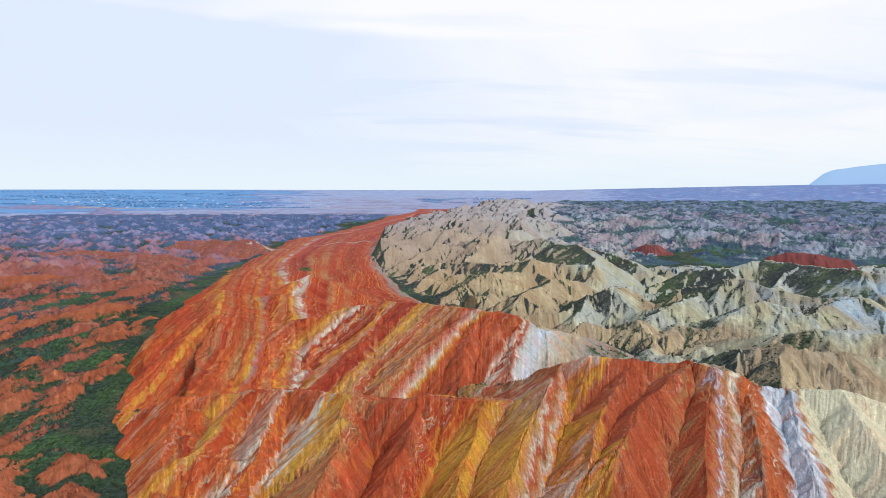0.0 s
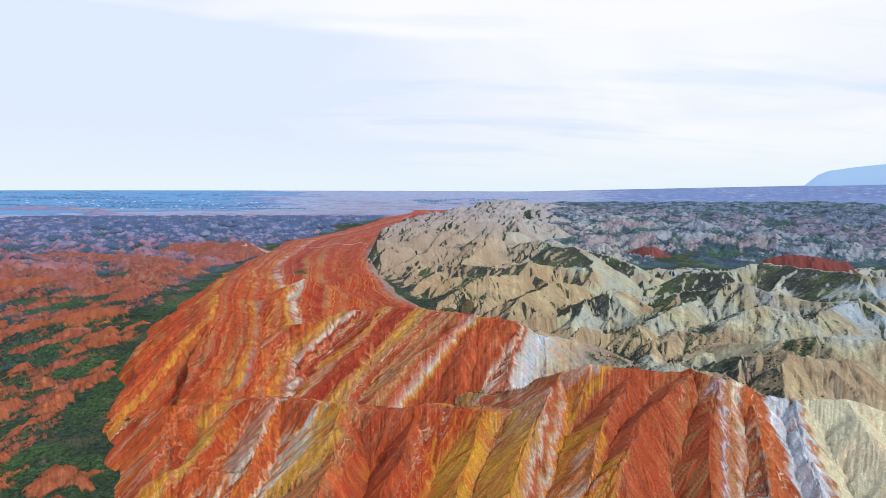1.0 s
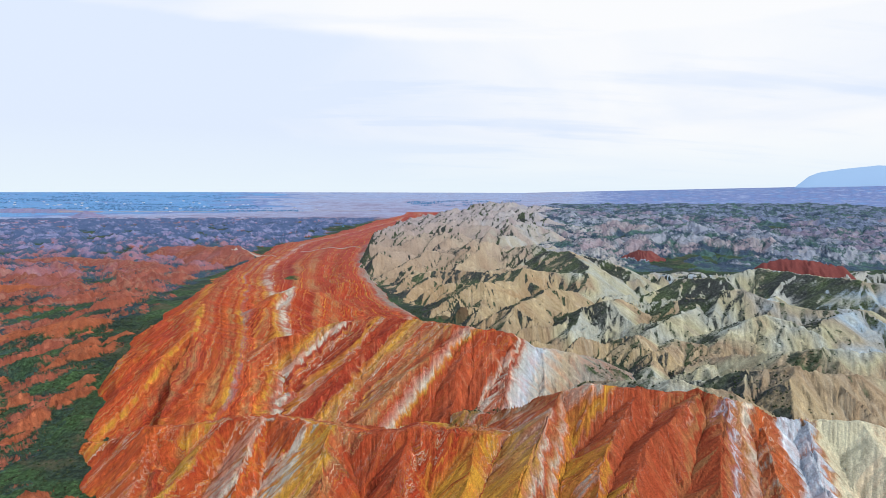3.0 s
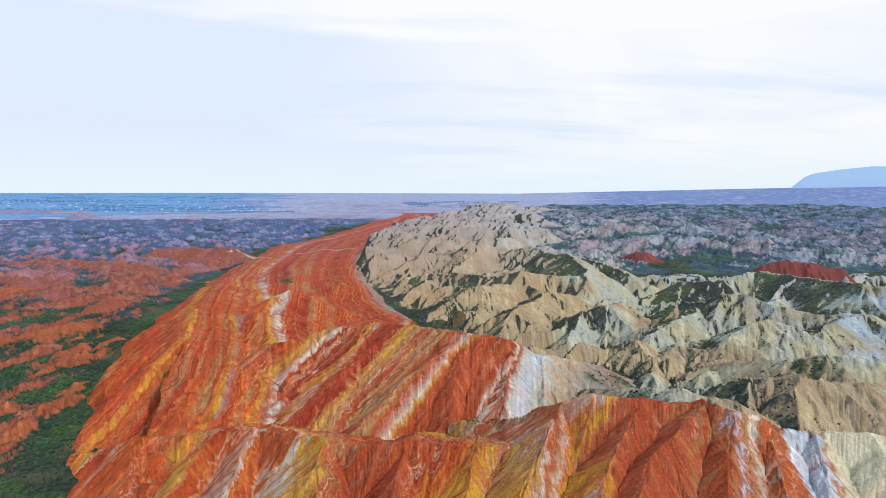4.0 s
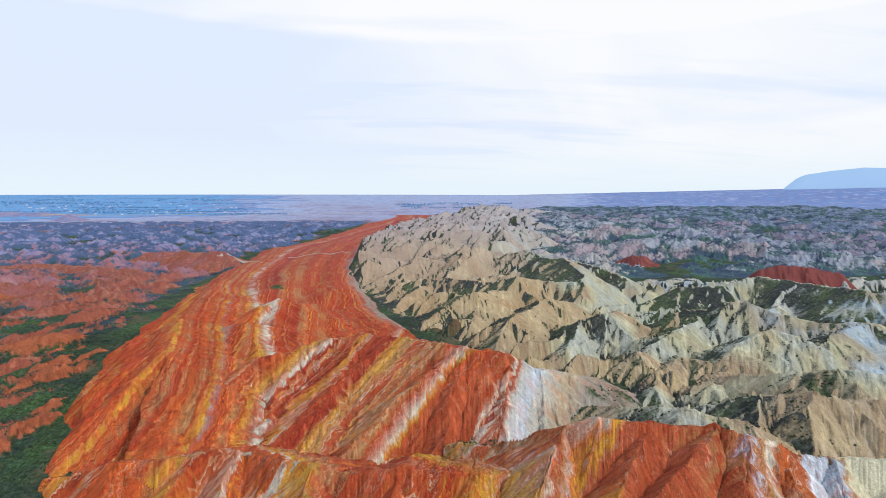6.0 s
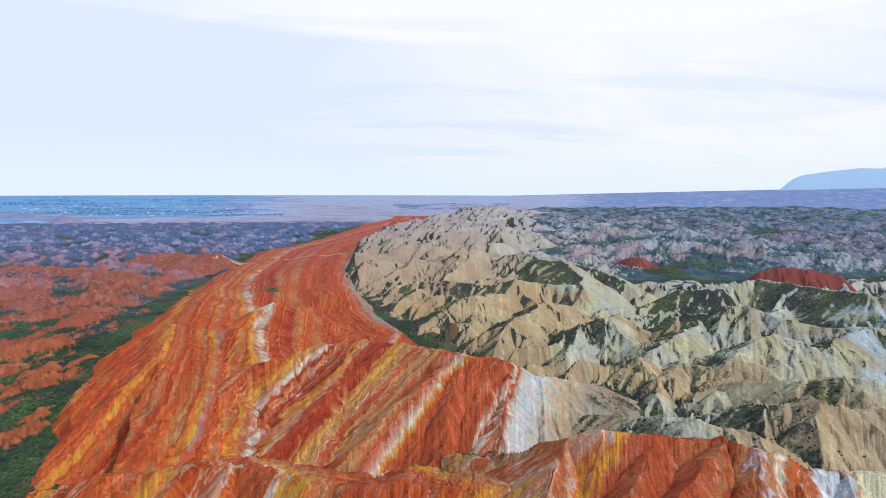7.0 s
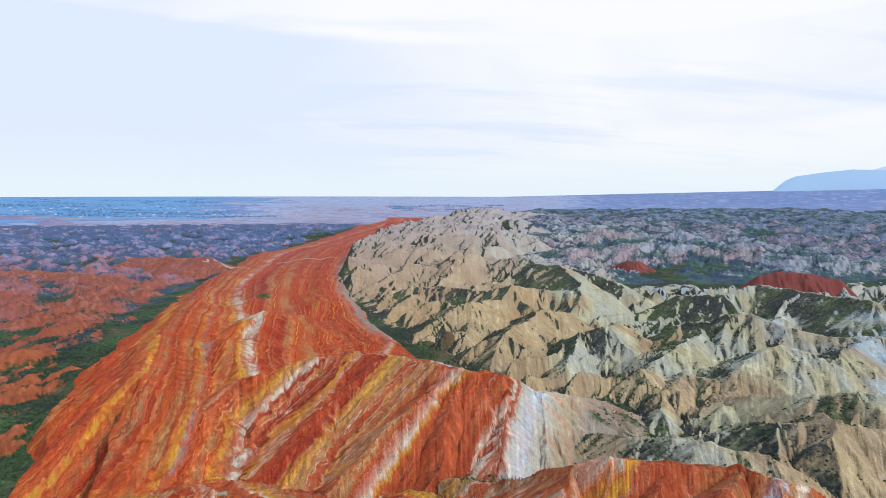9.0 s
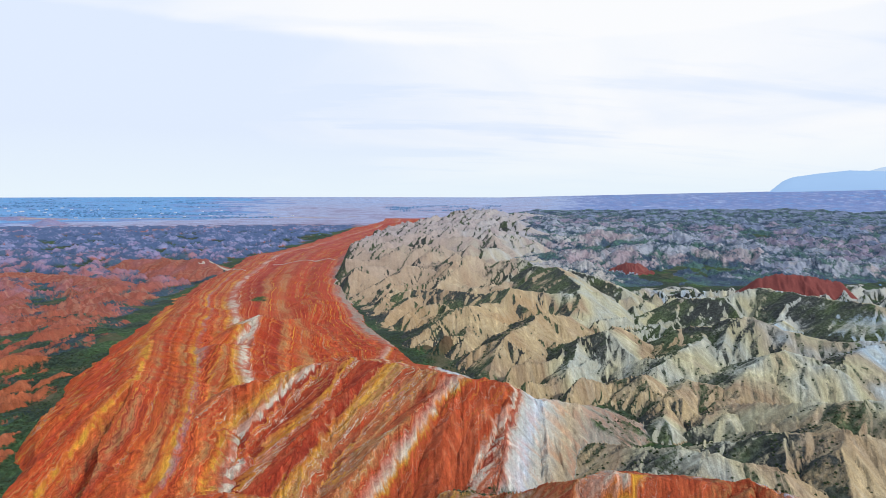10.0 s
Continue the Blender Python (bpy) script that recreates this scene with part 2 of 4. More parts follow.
# where a place on the near crest lies in the bedding
NEAR_X = (-168, -125, -100, -73, -50, -39, -30, -9, 5, 16, 32, 46)
NEAR_S = (-118, -97, -74, -51, -37, -31, -19, -4, 7.5, 18, 34, 46)
MAT_NEAR_A = rock("near_ridge_rock", bands(NEAR0, NEARW, [(float(np.interp(p, NEAR_X, NEAR_S)), c) for p, c in [
    (-160, ORANGE), (-150, GOLD), (-143, RED), (-116, ORANGE), (-108, RUST), (-103, GOLD), (-97, GOLD), (-94, RED), (-80, ORANGE), (-77, TAN), (-75.5, WHITE), (-73, WHITE), (-71, ORANGE), (-60, RUST),
    (-54, ORANGE), (-51, WHITE), (-49, WHITE), (-46, GOLD), (-40, GOLD), (-38, TAN), (-31, BROWN), (-27, RUST), (-4, RUST), (3, RED), (12, RED),
    (16, GOLD), (22, GOLD), (28, TAN), (30, WHITE), (32, ORANGE), (44, GOLD)]]), stripe=0.85, freq=120, beds_of=REDBEDS, silt=((0.58, 0.16, 0.045), 0.45, GOLD, DEEP), fade=(RED, 0.6))
MAT_NEAR_B = rock("far_ridge_rock", bands(NEAR0, NEARW, [
    (20, BROWN), (34, RED), (41, GOLD), (46, TAN), (48, WHITE), (50, RED), (53, TAN), (55, WHITE), (57, ORANGE), (59, GOLD), (61, GOLD), (62.5, RUST), (82, RUST), (84, TAN), (85.5, RUST), (88, RUST), (89.5, TAN), (91, RUST), (93, BLUEWHITE), (94.5, BROWN), (97, TAN), (99, WHITE), (101, WHITE), (103, BROWN),
    (107, ORANGE), (116, BROWN), (118, BLUEWHITE), (127, BLUEWHITE), (129, TAN), (131.5, SAGE), (165, SAGE)]), stripe=0.85, freq=105, beds_of=RUSTBEDS, silt=((0.54, 0.20, 0.08), 0.3), fade=(RUST, 0.5))
MAT_MID = rock("middle_ridge_rock", bands(-120, 240, [
    (-112, ORANGE), (-100, GOLD), (-88, TAN), (-78, RED), (-66, ORANGE), (-60, GOLD), (-55, TAN), (-53, WHITE), (-50, WHITE), (-48, DEEP), (-41, RED), (-35, DEEP), (-33, GOLD),
    (-30, RED), (-19, DEEP), (-15, GOLD), (-10, TAN), (-7, RED), (4, TAN), (8, RED), (15, WHITE), (18, GOLD), (20, RUST), (43, RUST), (45, WHITE), (48, BROWN),
    (53, STONE), (63, BLUEWHITE), (68, STONE), (84, BEIGE), (100, GREY)]), stripe=1.0, freq=72, beds_of=REDBEDS, silt=((0.54, 0.19, 0.08), 0.4, (0.50, 0.36, 0.20), DEEP), fade=(RED, 0.5))
# from 450 m on, a pinkish haze tone is mixed into the red
MAT_BAND = rock("red_band_rock", [(0.0, ORANGE), (0.03, RED), (0.055, RED), (0.068, ORANGE), (0.076, GOLD), (0.083, GOLD), (0.092, ORANGE), (0.120, BROWN), (0.126, TAN), (0.132, BROWN), (0.145, RED), (0.19, ORANGE), (0.215, TAN), (0.225, RED), (0.25, GOLD), (0.26, LILAC), (0.275, RED), (0.30, ORANGE),
                                  (0.315, TAN), (0.33, RED), (0.35, GOLD), (0.37, TAN), (0.385, WHITE), (0.405, WHITE), (0.42, RED), (0.52, DEEP), (0.56, TAN), (0.59, RED), (0.66, TAN), (0.69, RED), (0.93, RED), (1.0, GREY)],
                stripe=0.9, freq=75, beds_of=BANDBEDS, silt=((0.54, 0.13, 0.030), 0.4, GOLD, DEEP), fade=(RED, 0.75), far_haze=(450, 1250, (0.37, 0.075, 0.085), 0.6))
# from 560 m on, a lilac haze tone is mixed into the beige
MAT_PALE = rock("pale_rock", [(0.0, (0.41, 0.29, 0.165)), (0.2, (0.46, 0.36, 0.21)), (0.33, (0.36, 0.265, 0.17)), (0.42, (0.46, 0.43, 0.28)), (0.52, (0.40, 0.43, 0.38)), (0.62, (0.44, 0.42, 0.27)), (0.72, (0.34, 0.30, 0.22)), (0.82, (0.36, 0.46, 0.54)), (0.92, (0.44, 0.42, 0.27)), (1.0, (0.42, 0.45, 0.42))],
                stripe=0.2, freq=60, veg=(0.064, 0.072, 0.054), silt=((0.50, 0.47, 0.39), 0.3), far_haze=(560, 1150, (0.40, 0.37, 0.41), 0.75))
MAT_ORANGE = rock("orange_rock", [(0.0, (0.36, 0.105, 0.048)), (0.5, (0.38, 0.12, 0.055)), (1.0, (0.33, 0.082, 0.042))], stripe=0.3, freq=40, veg=(0.030, 0.050, 0.030))
MAT_REDHILL = rock("red_mound_rock", [(0.0, (0.19, 0.056, 0.056)), (1.0, (0.23, 0.066, 0.060))], stripe=0.15, freq=30, silt=((0.3, 0.08, 0.06), 0.3))
# distance haze is mixed into these greys and the scrub as blue
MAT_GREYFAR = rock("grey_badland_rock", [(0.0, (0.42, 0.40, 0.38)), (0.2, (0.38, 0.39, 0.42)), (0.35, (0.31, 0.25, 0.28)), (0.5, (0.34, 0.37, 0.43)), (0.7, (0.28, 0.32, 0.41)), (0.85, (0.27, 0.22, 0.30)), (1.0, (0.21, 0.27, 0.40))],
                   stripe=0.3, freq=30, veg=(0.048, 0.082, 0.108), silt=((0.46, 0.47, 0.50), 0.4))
# the purple stops and the blue scrub tone stand for distance haze
MAT_LEFTFAR = rock("hazed_badland_rock", [(0.0, (0.31, 0.090, 0.055)), (0.3, (0.32, 0.105, 0.080)), (0.5, (0.35, 0.15, 0.16)), (0.65, (0.33, 0.19, 0.26)), (0.8, (0.28, 0.23, 0.38)), (1.0, (0.25, 0.28, 0.47))], stripe=0.2, freq=30, veg=(0.030, 0.050, 0.036), sage=(0.085, 0.13, 0.26))
# stops from 0.5 up hold the lilac and blue of distance haze
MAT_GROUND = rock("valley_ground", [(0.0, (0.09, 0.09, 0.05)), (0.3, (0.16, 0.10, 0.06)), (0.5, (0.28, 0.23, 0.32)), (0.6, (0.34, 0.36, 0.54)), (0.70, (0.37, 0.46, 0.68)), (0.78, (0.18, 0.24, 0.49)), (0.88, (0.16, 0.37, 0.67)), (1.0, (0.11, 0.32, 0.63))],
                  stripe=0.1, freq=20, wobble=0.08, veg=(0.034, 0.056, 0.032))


# ---- relief: noise and plan lines ----
rng = np.random.RandomState(7)
PERM = rng.permutation(256)
PERM = np.concatenate([PERM, PERM, PERM])
GRAD = np.stack([np.cos(np.arange(256) * 2 * np.pi / 256), np.sin(np.arange(256) * 2 * np.pi / 256)], 1)


def perlin(x, y):
    """Gradient noise, about -0.7 to 0.7."""
    xi, yi = np.floor(x).astype(np.int64), np.floor(y).astype(np.int64)
    xf, yf = x - xi, y - yi
    u, v = xf * xf * xf * (xf * (xf * 6 - 15) + 10), yf * yf * yf * (yf * (yf * 6 - 15) + 10)
    xi, yi = xi & 255, yi & 255

    def corner(i, j):
        g = GRAD[PERM[PERM[(xi + i) & 255] + ((yi + j) & 255)]]
        return g[:, 0] * (xf - i) + g[:, 1] * (yf - j)
    a = corner(0, 0) + u * (corner(1, 0) - corner(0, 0))
    b = corner(0, 1) + u * (corner(1, 1) - corner(0, 1))
    return a + v * (b - a)


def fbm(x, y, octaves=4, gain=0.5):
    total, amp = 0, 1
    for i in range(octaves):
        total, amp, x, y = total + amp * perlin(x + 17.3 * i, y - 9.1 * i), amp * gain, x * 2.03, y * 2.03
    return total


def ridged(x, y, octaves=4, gain=0.5):
    total, amp, norm = 0, 1, 0
    for i in range(octaves):
        total, norm = total + amp * (1 - np.abs(perlin(x + 31.7 * i, y + 11.9 * i)) * 2), norm + amp
        amp, x, y = amp * gain, x * 2.1, y * 2.1
    return total / norm


def smooth(a, b, v):
    t = np.clip((v - a) / (b - a), 0, 1)
    return t * t * (3 - 2 * t)


def left_edge(y):
    return np.interp(y, [150, 185, 215, 250, 300, 405, 470, 540, 700, 880, 1220, 1300, 1940, 2300], [-92, -112, -134, -160, -170, -214, -230, -240, -284, -314, -352, -310, -196, -120])


def right_edge(y):
    return np.interp(y, [150, 190, 298, 420, 540, 662, 834, 1070, 1500, 2070, 2300], [165, 138, 54, 4, -38, -78, -110, -120, -105, 30, 60])


def base_height(x, y):
    """Valley floors, the far plain and the rise of the land on the right."""
    r = np.hypot(x, y)
    u = (x - left_edge(y)) / (right_edge(y) - left_edge(y))
    left = np.interp(y, [-500, 250, 300, 350, 405, 470, 540, 700, 880, 1000, 1400, 1800, 2300], [8, 13, 18, 22, 26, 28, 28, 16, 4, -2, 6, 18, 28])
    left = left - np.clip((left_edge(y) - x - 20) * 0.06, 0, 14) * smooth(900, 600, y)
    right = np.interp(y, [-500, 200, 350, 550, 700, 900, 1200, 1600, 2200], [26, 30, 28, 22, 22, 30, 48, 54, 62])
    right = right + (26 - right) * smooth(950, 1250, y) * smooth(230, -60, x)
    right = right + np.clip(x - 300, 0, 2500) * 0.006
    centre = np.interp(y, [-500, 200, 250, 280, 330, 420, 600, 1000, 1500, 2100], [2, 6, 16, 22, 28, 30, 24, 20, 16, 26])
    z = left + (centre - left) * smooth(-0.15, 0.25, u)
    z = z + (right - z) * smooth(0.85, 1.1, u)
    plain = np.interp(r, [0, 2000, 2300, 3000, 4000, 4900], [20, 22, 27, 40, 68, 100])
    far = smooth(1700, 2400, y + np.minimum(0, x) * -0.12 - np.clip(x - 100, 0, 900) * 1.2)
    # the long swell of land that closes the view towards the mountain
    plain = plain + np.clip((np.degrees(np.arctan2(x, y)) - 9) / 29, 0, 1.3) * 66 * smooth(2350, 3700, r) * (np.abs(x) < 4900) * (y > 0)
    z = z + (plain - z) * far
    z = z + fbm(x / 22 + 3, y / 34, 3) * 3.2 * (1 - far) * smooth(0.05, -0.1, u) * smooth(900, 500, y)
    z = z + fbm(x / 90, y / 90, 3) * 3 * (1 - far) + fbm(x / 14, y / 14, 3) * 1.2 * (1 - far)
    return z


class Layer:
    def __init__(self, name, label, material, category="hill", group="", kind=""):
        self.name, self.label, self.material, self.category, self.group, self.kind = name, label, material, category, group, kind
        self.lines, self.strata, self.plants = [], None, None


LAYERS = []


def hill(name, label, material, lines, strata=None, category="hill", group="", kind="", plants=None):
    """A hill of one or more crest lines. A line: crest points (x, y, z), steepness to its left and right, roundness, spur depth, spur spacing."""
    h = Layer(name, label, material, category, group, kind)
    h.lines, h.strata, h.plants = lines, strata, plants
    h.plan = sum(p[2] for p in lines[0][0]) / len(lines[0][0])
    LAYERS.append(h)
    return h


def along(points, x, y):
    """Distance to a plan line, distance along it, crest height there, side (-1 left, 1 right)."""
    p = np.array(points, float)
    best = np.full(x.shape, 1e18)
    s_at, z_at, side = np.zeros_like(x), np.zeros_like(x), np.ones_like(x)
    run = 0.0
    for a, b in zip(p[:-1], p[1:]):
        ab = b[:2] - a[:2]
        length = math.hypot(*ab)
        t = np.clip(((x - a[0]) * ab[0] + (y - a[1]) * ab[1]) / length ** 2, 0, 1)
        dx, dy = x - a[0] - t * ab[0], y - a[1] - t * ab[1]
        d = dx * dx + dy * dy
        m = d < best
        best = np.where(m, d, best)
        s_at = np.where(m, run + t * length, s_at)
        z_at = np.where(m, a[2] + t * (b[2] - a[2]), z_at)
        side = np.where(m, np.sign(ab[0] * dy - ab[1] * dx) * -1, side)
        run += length
    return np.sqrt(best), s_at, z_at, side


def line_height(line, x, y, seed):
    points, left, right, round_, spur, spacing = line
    wx = x + fbm(x / 26 + seed, y / 26, 3) * spacing * 0.16
    wy = y + fbm(x / 26, y / 26 + seed + 40, 3) * spacing * 0.16
    d, s, z, side = along(points, wx, wy)
    k = np.where(side < 0, left, right)
    fall = k * (np.sqrt(d * d + round_ * round_) - round_)
    fall = fall * (1 + 0.16 * perlin(s / 60 + seed, side * 3.3))
    z = z + perlin(s / 18 + seed * 1.7, s * 0 + seed) * 1.6 + perlin(s / 6 + seed, s * 0 + 5.5) * 0.5
    # spurs that run down from the crest
    grow = smooth(0, spacing * 1.6, d)
    w = fbm(x / 30 + seed * 3, y / 30, 3) * 0.8
    g1 = 1 - np.abs(perlin(s / spacing + w, side * 7.7 + d / (spacing * 5) + seed)) * 2.2
    return z - fall - spur * grow * g1


def gullies(x, y, px, py, wave, seed):
    """Furrows whose crests follow the fall of the slope; (px, py) is the unit way across the fall."""
    cell = wave * 1.25
    cx, cy = np.floor(x / cell).astype(np.int64), np.floor(y / cell).astype(np.int64)
    c_sum, s_sum, w_sum = np.zeros_like(x), np.zeros_like(x), np.full_like(x, 1e-6)
    for i in (-1, 0, 1):
        for j in (-1, 0, 1):
            h1 = PERM[PERM[(cx + i + seed) & 255] + ((cy + j) & 255)]
            h2 = PERM[h1 + 57]
            dx = x - (cx + i + 0.15 + h1 * (0.7 / 255)) * cell
            dy = y - (cy + j + 0.15 + h2 * (0.7 / 255)) * cell
            w = np.maximum(np.exp(-2.2 * (dx * dx + dy * dy) / cell ** 2) - 0.02, 0)
            ph = (dx * px + dy * py) * (2 * np.pi / wave) + h2 * 0.9
            c_sum, s_sum, w_sum = c_sum + w * np.cos(ph), s_sum + w * np.sin(ph), w_sum + w
    size = np.sqrt(c_sum ** 2 + s_sum ** 2)
    return c_sum / (0.35 * w_sum + 0.65 * size + 1e-6)


# ---- hills ----
def fold(x, y, flat_=False):
    """Small folds and offsets of the beds, in metres."""
    if flat_:
        return 0.0
    return fbm(x / 60 + 5, y / 60, 2) * 4.5 + fbm(x / 16, y / 16 + 8, 2) * 0.5


def near_strata(x, y, z, flat_=False):
    return (x + fold(x, y, flat_) + 0.20 * (y - 200) - 1.1 * (z - 48) - NEAR0) / NEARW


def rust_strata(x, y, z, flat_=False):
    return (x + fold(x, y, flat_) * 0.6 + 0.20 * (y - 200) - 1.1 * (z - 62) - NEAR0) / NEARW


def mid_strata(x, y, z, flat_=False):
    return (x + fold(x, y, flat_) + 0.0 * (y - 300) - 1.3 * (z - 57) + 120) / 240


def band_strata(x, y, z, flat_=False):
    return (x + fold(x, y, flat_) * 1.2 - left_edge(y)) / (right_edge(y) - left_edge(y)) - (z - 30) * 0.0054


def pale_strata(x, y, z):
    return np.clip(0.12 + (x - 50) / 380 + 0.5 * fbm(x / 70, y / 70, 3), 0, 1)


hill("striped_ridge", "red, gold and white striped bare ridge", MAT_NEAR_A, [
    ([(-168, 264, 14), (-150, 256, 20), (-125, 247, 31), (-100, 247, 33), (-73, 245, 36), (-50, 228, 41), (-39, 220, 44), (-30, 216, 41), (-9, 212, 46), (5, 207, 47), (16, 204, 47), (32, 206, 47), (46, 209, 50)], 0.36, 1.15, 1.0, 0.9, 14),
    ([(-73, 245, 36), (-74, 215, 29), (-74, 203, 25), (-78, 182, 17)], 0.82, 0.78, 1, 0.8, 9),
    ([(-39, 220, 44), (-40, 202, 39), (-38, 192, 35), (-42, 176, 28)], 0.82, 0.78, 1, 0.8, 9),
    ([(-94, 247, 33), (-97, 218, 25), (-103, 198, 19)], 0.82, 0.78, 1, 0.8, 9),
    ([(-125, 247, 31), (-118, 233, 27), (-112, 208, 20)], 0.82, 0.78, 1.5, 0.8, 9),
    ([(-108, 200, 22), (-97, 204, 25), (-78, 201, 24)], 0.82, 0.78, 1, 0.8, 9),
    ([(-9, 212, 46), (-11, 195, 38), (-20, 178, 29)], 0.82, 0.78, 1, 0.8, 9),
    ([(16, 204, 47), (11, 186, 40), (5, 168, 31)], 0.82, 0.78, 1, 0.8, 9),
    ([(32, 206, 47), (27, 186, 41), (19, 166, 32)], 0.82, 0.78, 1, 0.8, 9)], near_strata, category="ridge", group="striped ridges")
hill("striped_ridge", "rust-red ridge with a blue-white band at its end", MAT_NEAR_B, [
    ([(15, 241, 40), (25, 235, 42), (38, 222, 52), (48, 212, 60), (57, 207, 65), (74, 205, 64), (88, 202, 64), (92, 199, 66), (98, 192, 65), (104, 191, 64), (114, 192, 59), (126, 193, 57), (142, 187, 59), (165, 176, 52)], 0.5, 1.0, 1.2, 0.9, 14),
    ([(48, 212, 60), (38, 196, 54), (28, 178, 46), (20, 162, 38)], 0.72, 0.68, 1, 0.6, 9),
    ([(110, 191, 61), (102, 172, 54), (94, 152, 45)], 0.72, 0.68, 1, 0.6, 9),
    ([(74, 205, 64), (62, 190, 58), (51, 172, 50), (44, 158, 42)], 0.72, 0.68, 1, 0.8, 9),
    ([(91, 197, 65), (76, 184, 60), (66, 177, 57), (54, 162, 49)], 0.72, 0.68, 1, 0.8, 9),
    ([(98, 191, 64), (89, 174, 58), (82, 162, 52), (76, 148, 43)], 0.72, 0.68, 1, 0.8, 9),
    ([(126, 193, 57), (117, 172, 52), (110, 152, 44)], 0.72, 0.68, 1, 0.8, 9),
    ([(142, 187, 59), (138, 168, 52), (134, 150, 44)], 0.72, 0.68, 1, 0.8, 9)], rust_strata, category="ridge", group="striped ridges")
hill("striped_ridge", "finely striped red ridge with a pale stony end", MAT_MID, [
    ([(-99, 325, 44), (-92, 333, 47), (-76, 340, 48), (-69, 345, 50), (-53, 350, 53), (-39, 352, 55), (-22, 340, 58), (-7, 328, 59), (7, 314, 60), (19, 304, 61), (33, 300, 60), (43, 299, 57), (54, 298, 51), (66, 300, 49), (74, 302, 47), (89, 310, 42)], 0.55, 0.50, 1.2, 1.0, 14),
    ([(-16, 334, 58), (-28, 324, 52), (-38, 314, 47), (-52, 290, 38), (-62, 274, 31)], 0.62, 0.58, 1, 0.6, 9),
    ([(58, 298, 51), (56, 280, 45), (52, 262, 38)], 0.62, 0.58, 1, 0.6, 9),
    ([(19, 304, 60), (11, 298, 57), (0, 284, 52), (-14, 272, 46), (-26, 254, 37)], 0.62, 0.58, 1, 0.8, 9),
    ([(21, 304, 61), (16, 288, 54), (11, 268, 45), (8, 254, 38)], 0.62, 0.58, 1, 0.8, 9),
    ([(-69, 345, 50), (-75, 332, 45), (-78, 314, 38), (-78, 290, 29)], 0.62, 0.58, 1, 0.8, 9),
    ([(-39, 352, 55), (-44, 312, 44), (-50, 284, 36)], 0.33, 0.4, 3, 0.4, 12),
    ([(44, 298, 57), (37, 274, 49), (31, 252, 42)], 0.62, 0.58, 1.5, 0.8, 9)], mid_strata, category="ridge", group="striped ridges")
hill("red_ridge", "long orange-red banded ridge above a green valley", MAT_BAND, [
    ([(-147, 342, 49), (-158, 385, 52), (-183, 470, 50), (-221, 600, 38), (-255, 720, 26), (-299, 860, 15), (-330, 1000, 4)], 0.50, 0.22, 2, 2.5, 18),
    ([(-147, 342, 49), (-132, 318, 38), (-122, 298, 30), (-114, 280, 22)], 0.5, 0.35, 1, 0.8, 10),
    ([(-147, 342, 49), (-153, 312, 39), (-160, 288, 29), (-168, 268, 19)], 0.5, 0.5, 1, 0.8, 10),
    ([(-156, 378, 52), (-166, 364, 46), (-174, 350, 40)], 0.5, 0.55, 1, 0.8, 10),
    ([(-176, 445, 51), (-194, 424, 42), (-206, 404, 33)], 0.5, 0.55, 1, 0.8, 10),
    ([(-135, 430, 45), (-124, 455, 50), (-116, 474, 52), (-108, 492, 44), (-100, 540, 34)], 0.4, 0.6, 1, 1, 10),
    ([(-116, 474, 52), (-112, 440, 46), (-104, 405, 40), (-95, 375, 38)], 0.45, 0.5, 1, 1, 10),
    ([(-123, 401, 50), (-108, 372, 46), (-95, 350, 44)], 0.3, 0.4, 2, 1, 12),
    ([(-165, 610, 34), (-158, 700, 34), (-165, 850, 31), (-190, 1050, 26), (-190, 1300, 24)], 0.15, 0.16, 4, 2.0, 20),
    ([(-95, 600, 34), (-112, 720, 33), (-135, 850, 31), (-150, 1050, 28)], 0.2, 0.22, 3, 2, 18),
    ([(-310, 1000, 6), (-335, 1150, -2), (-325, 1250, 0), (-284, 1450, 10), (-255, 1750, 18), (-195, 1943, 24), (-109, 2000, 31), (34, 2068, 47)], 0.25, 0.16, 5, 3, 34)], band_strata, category="ridge")

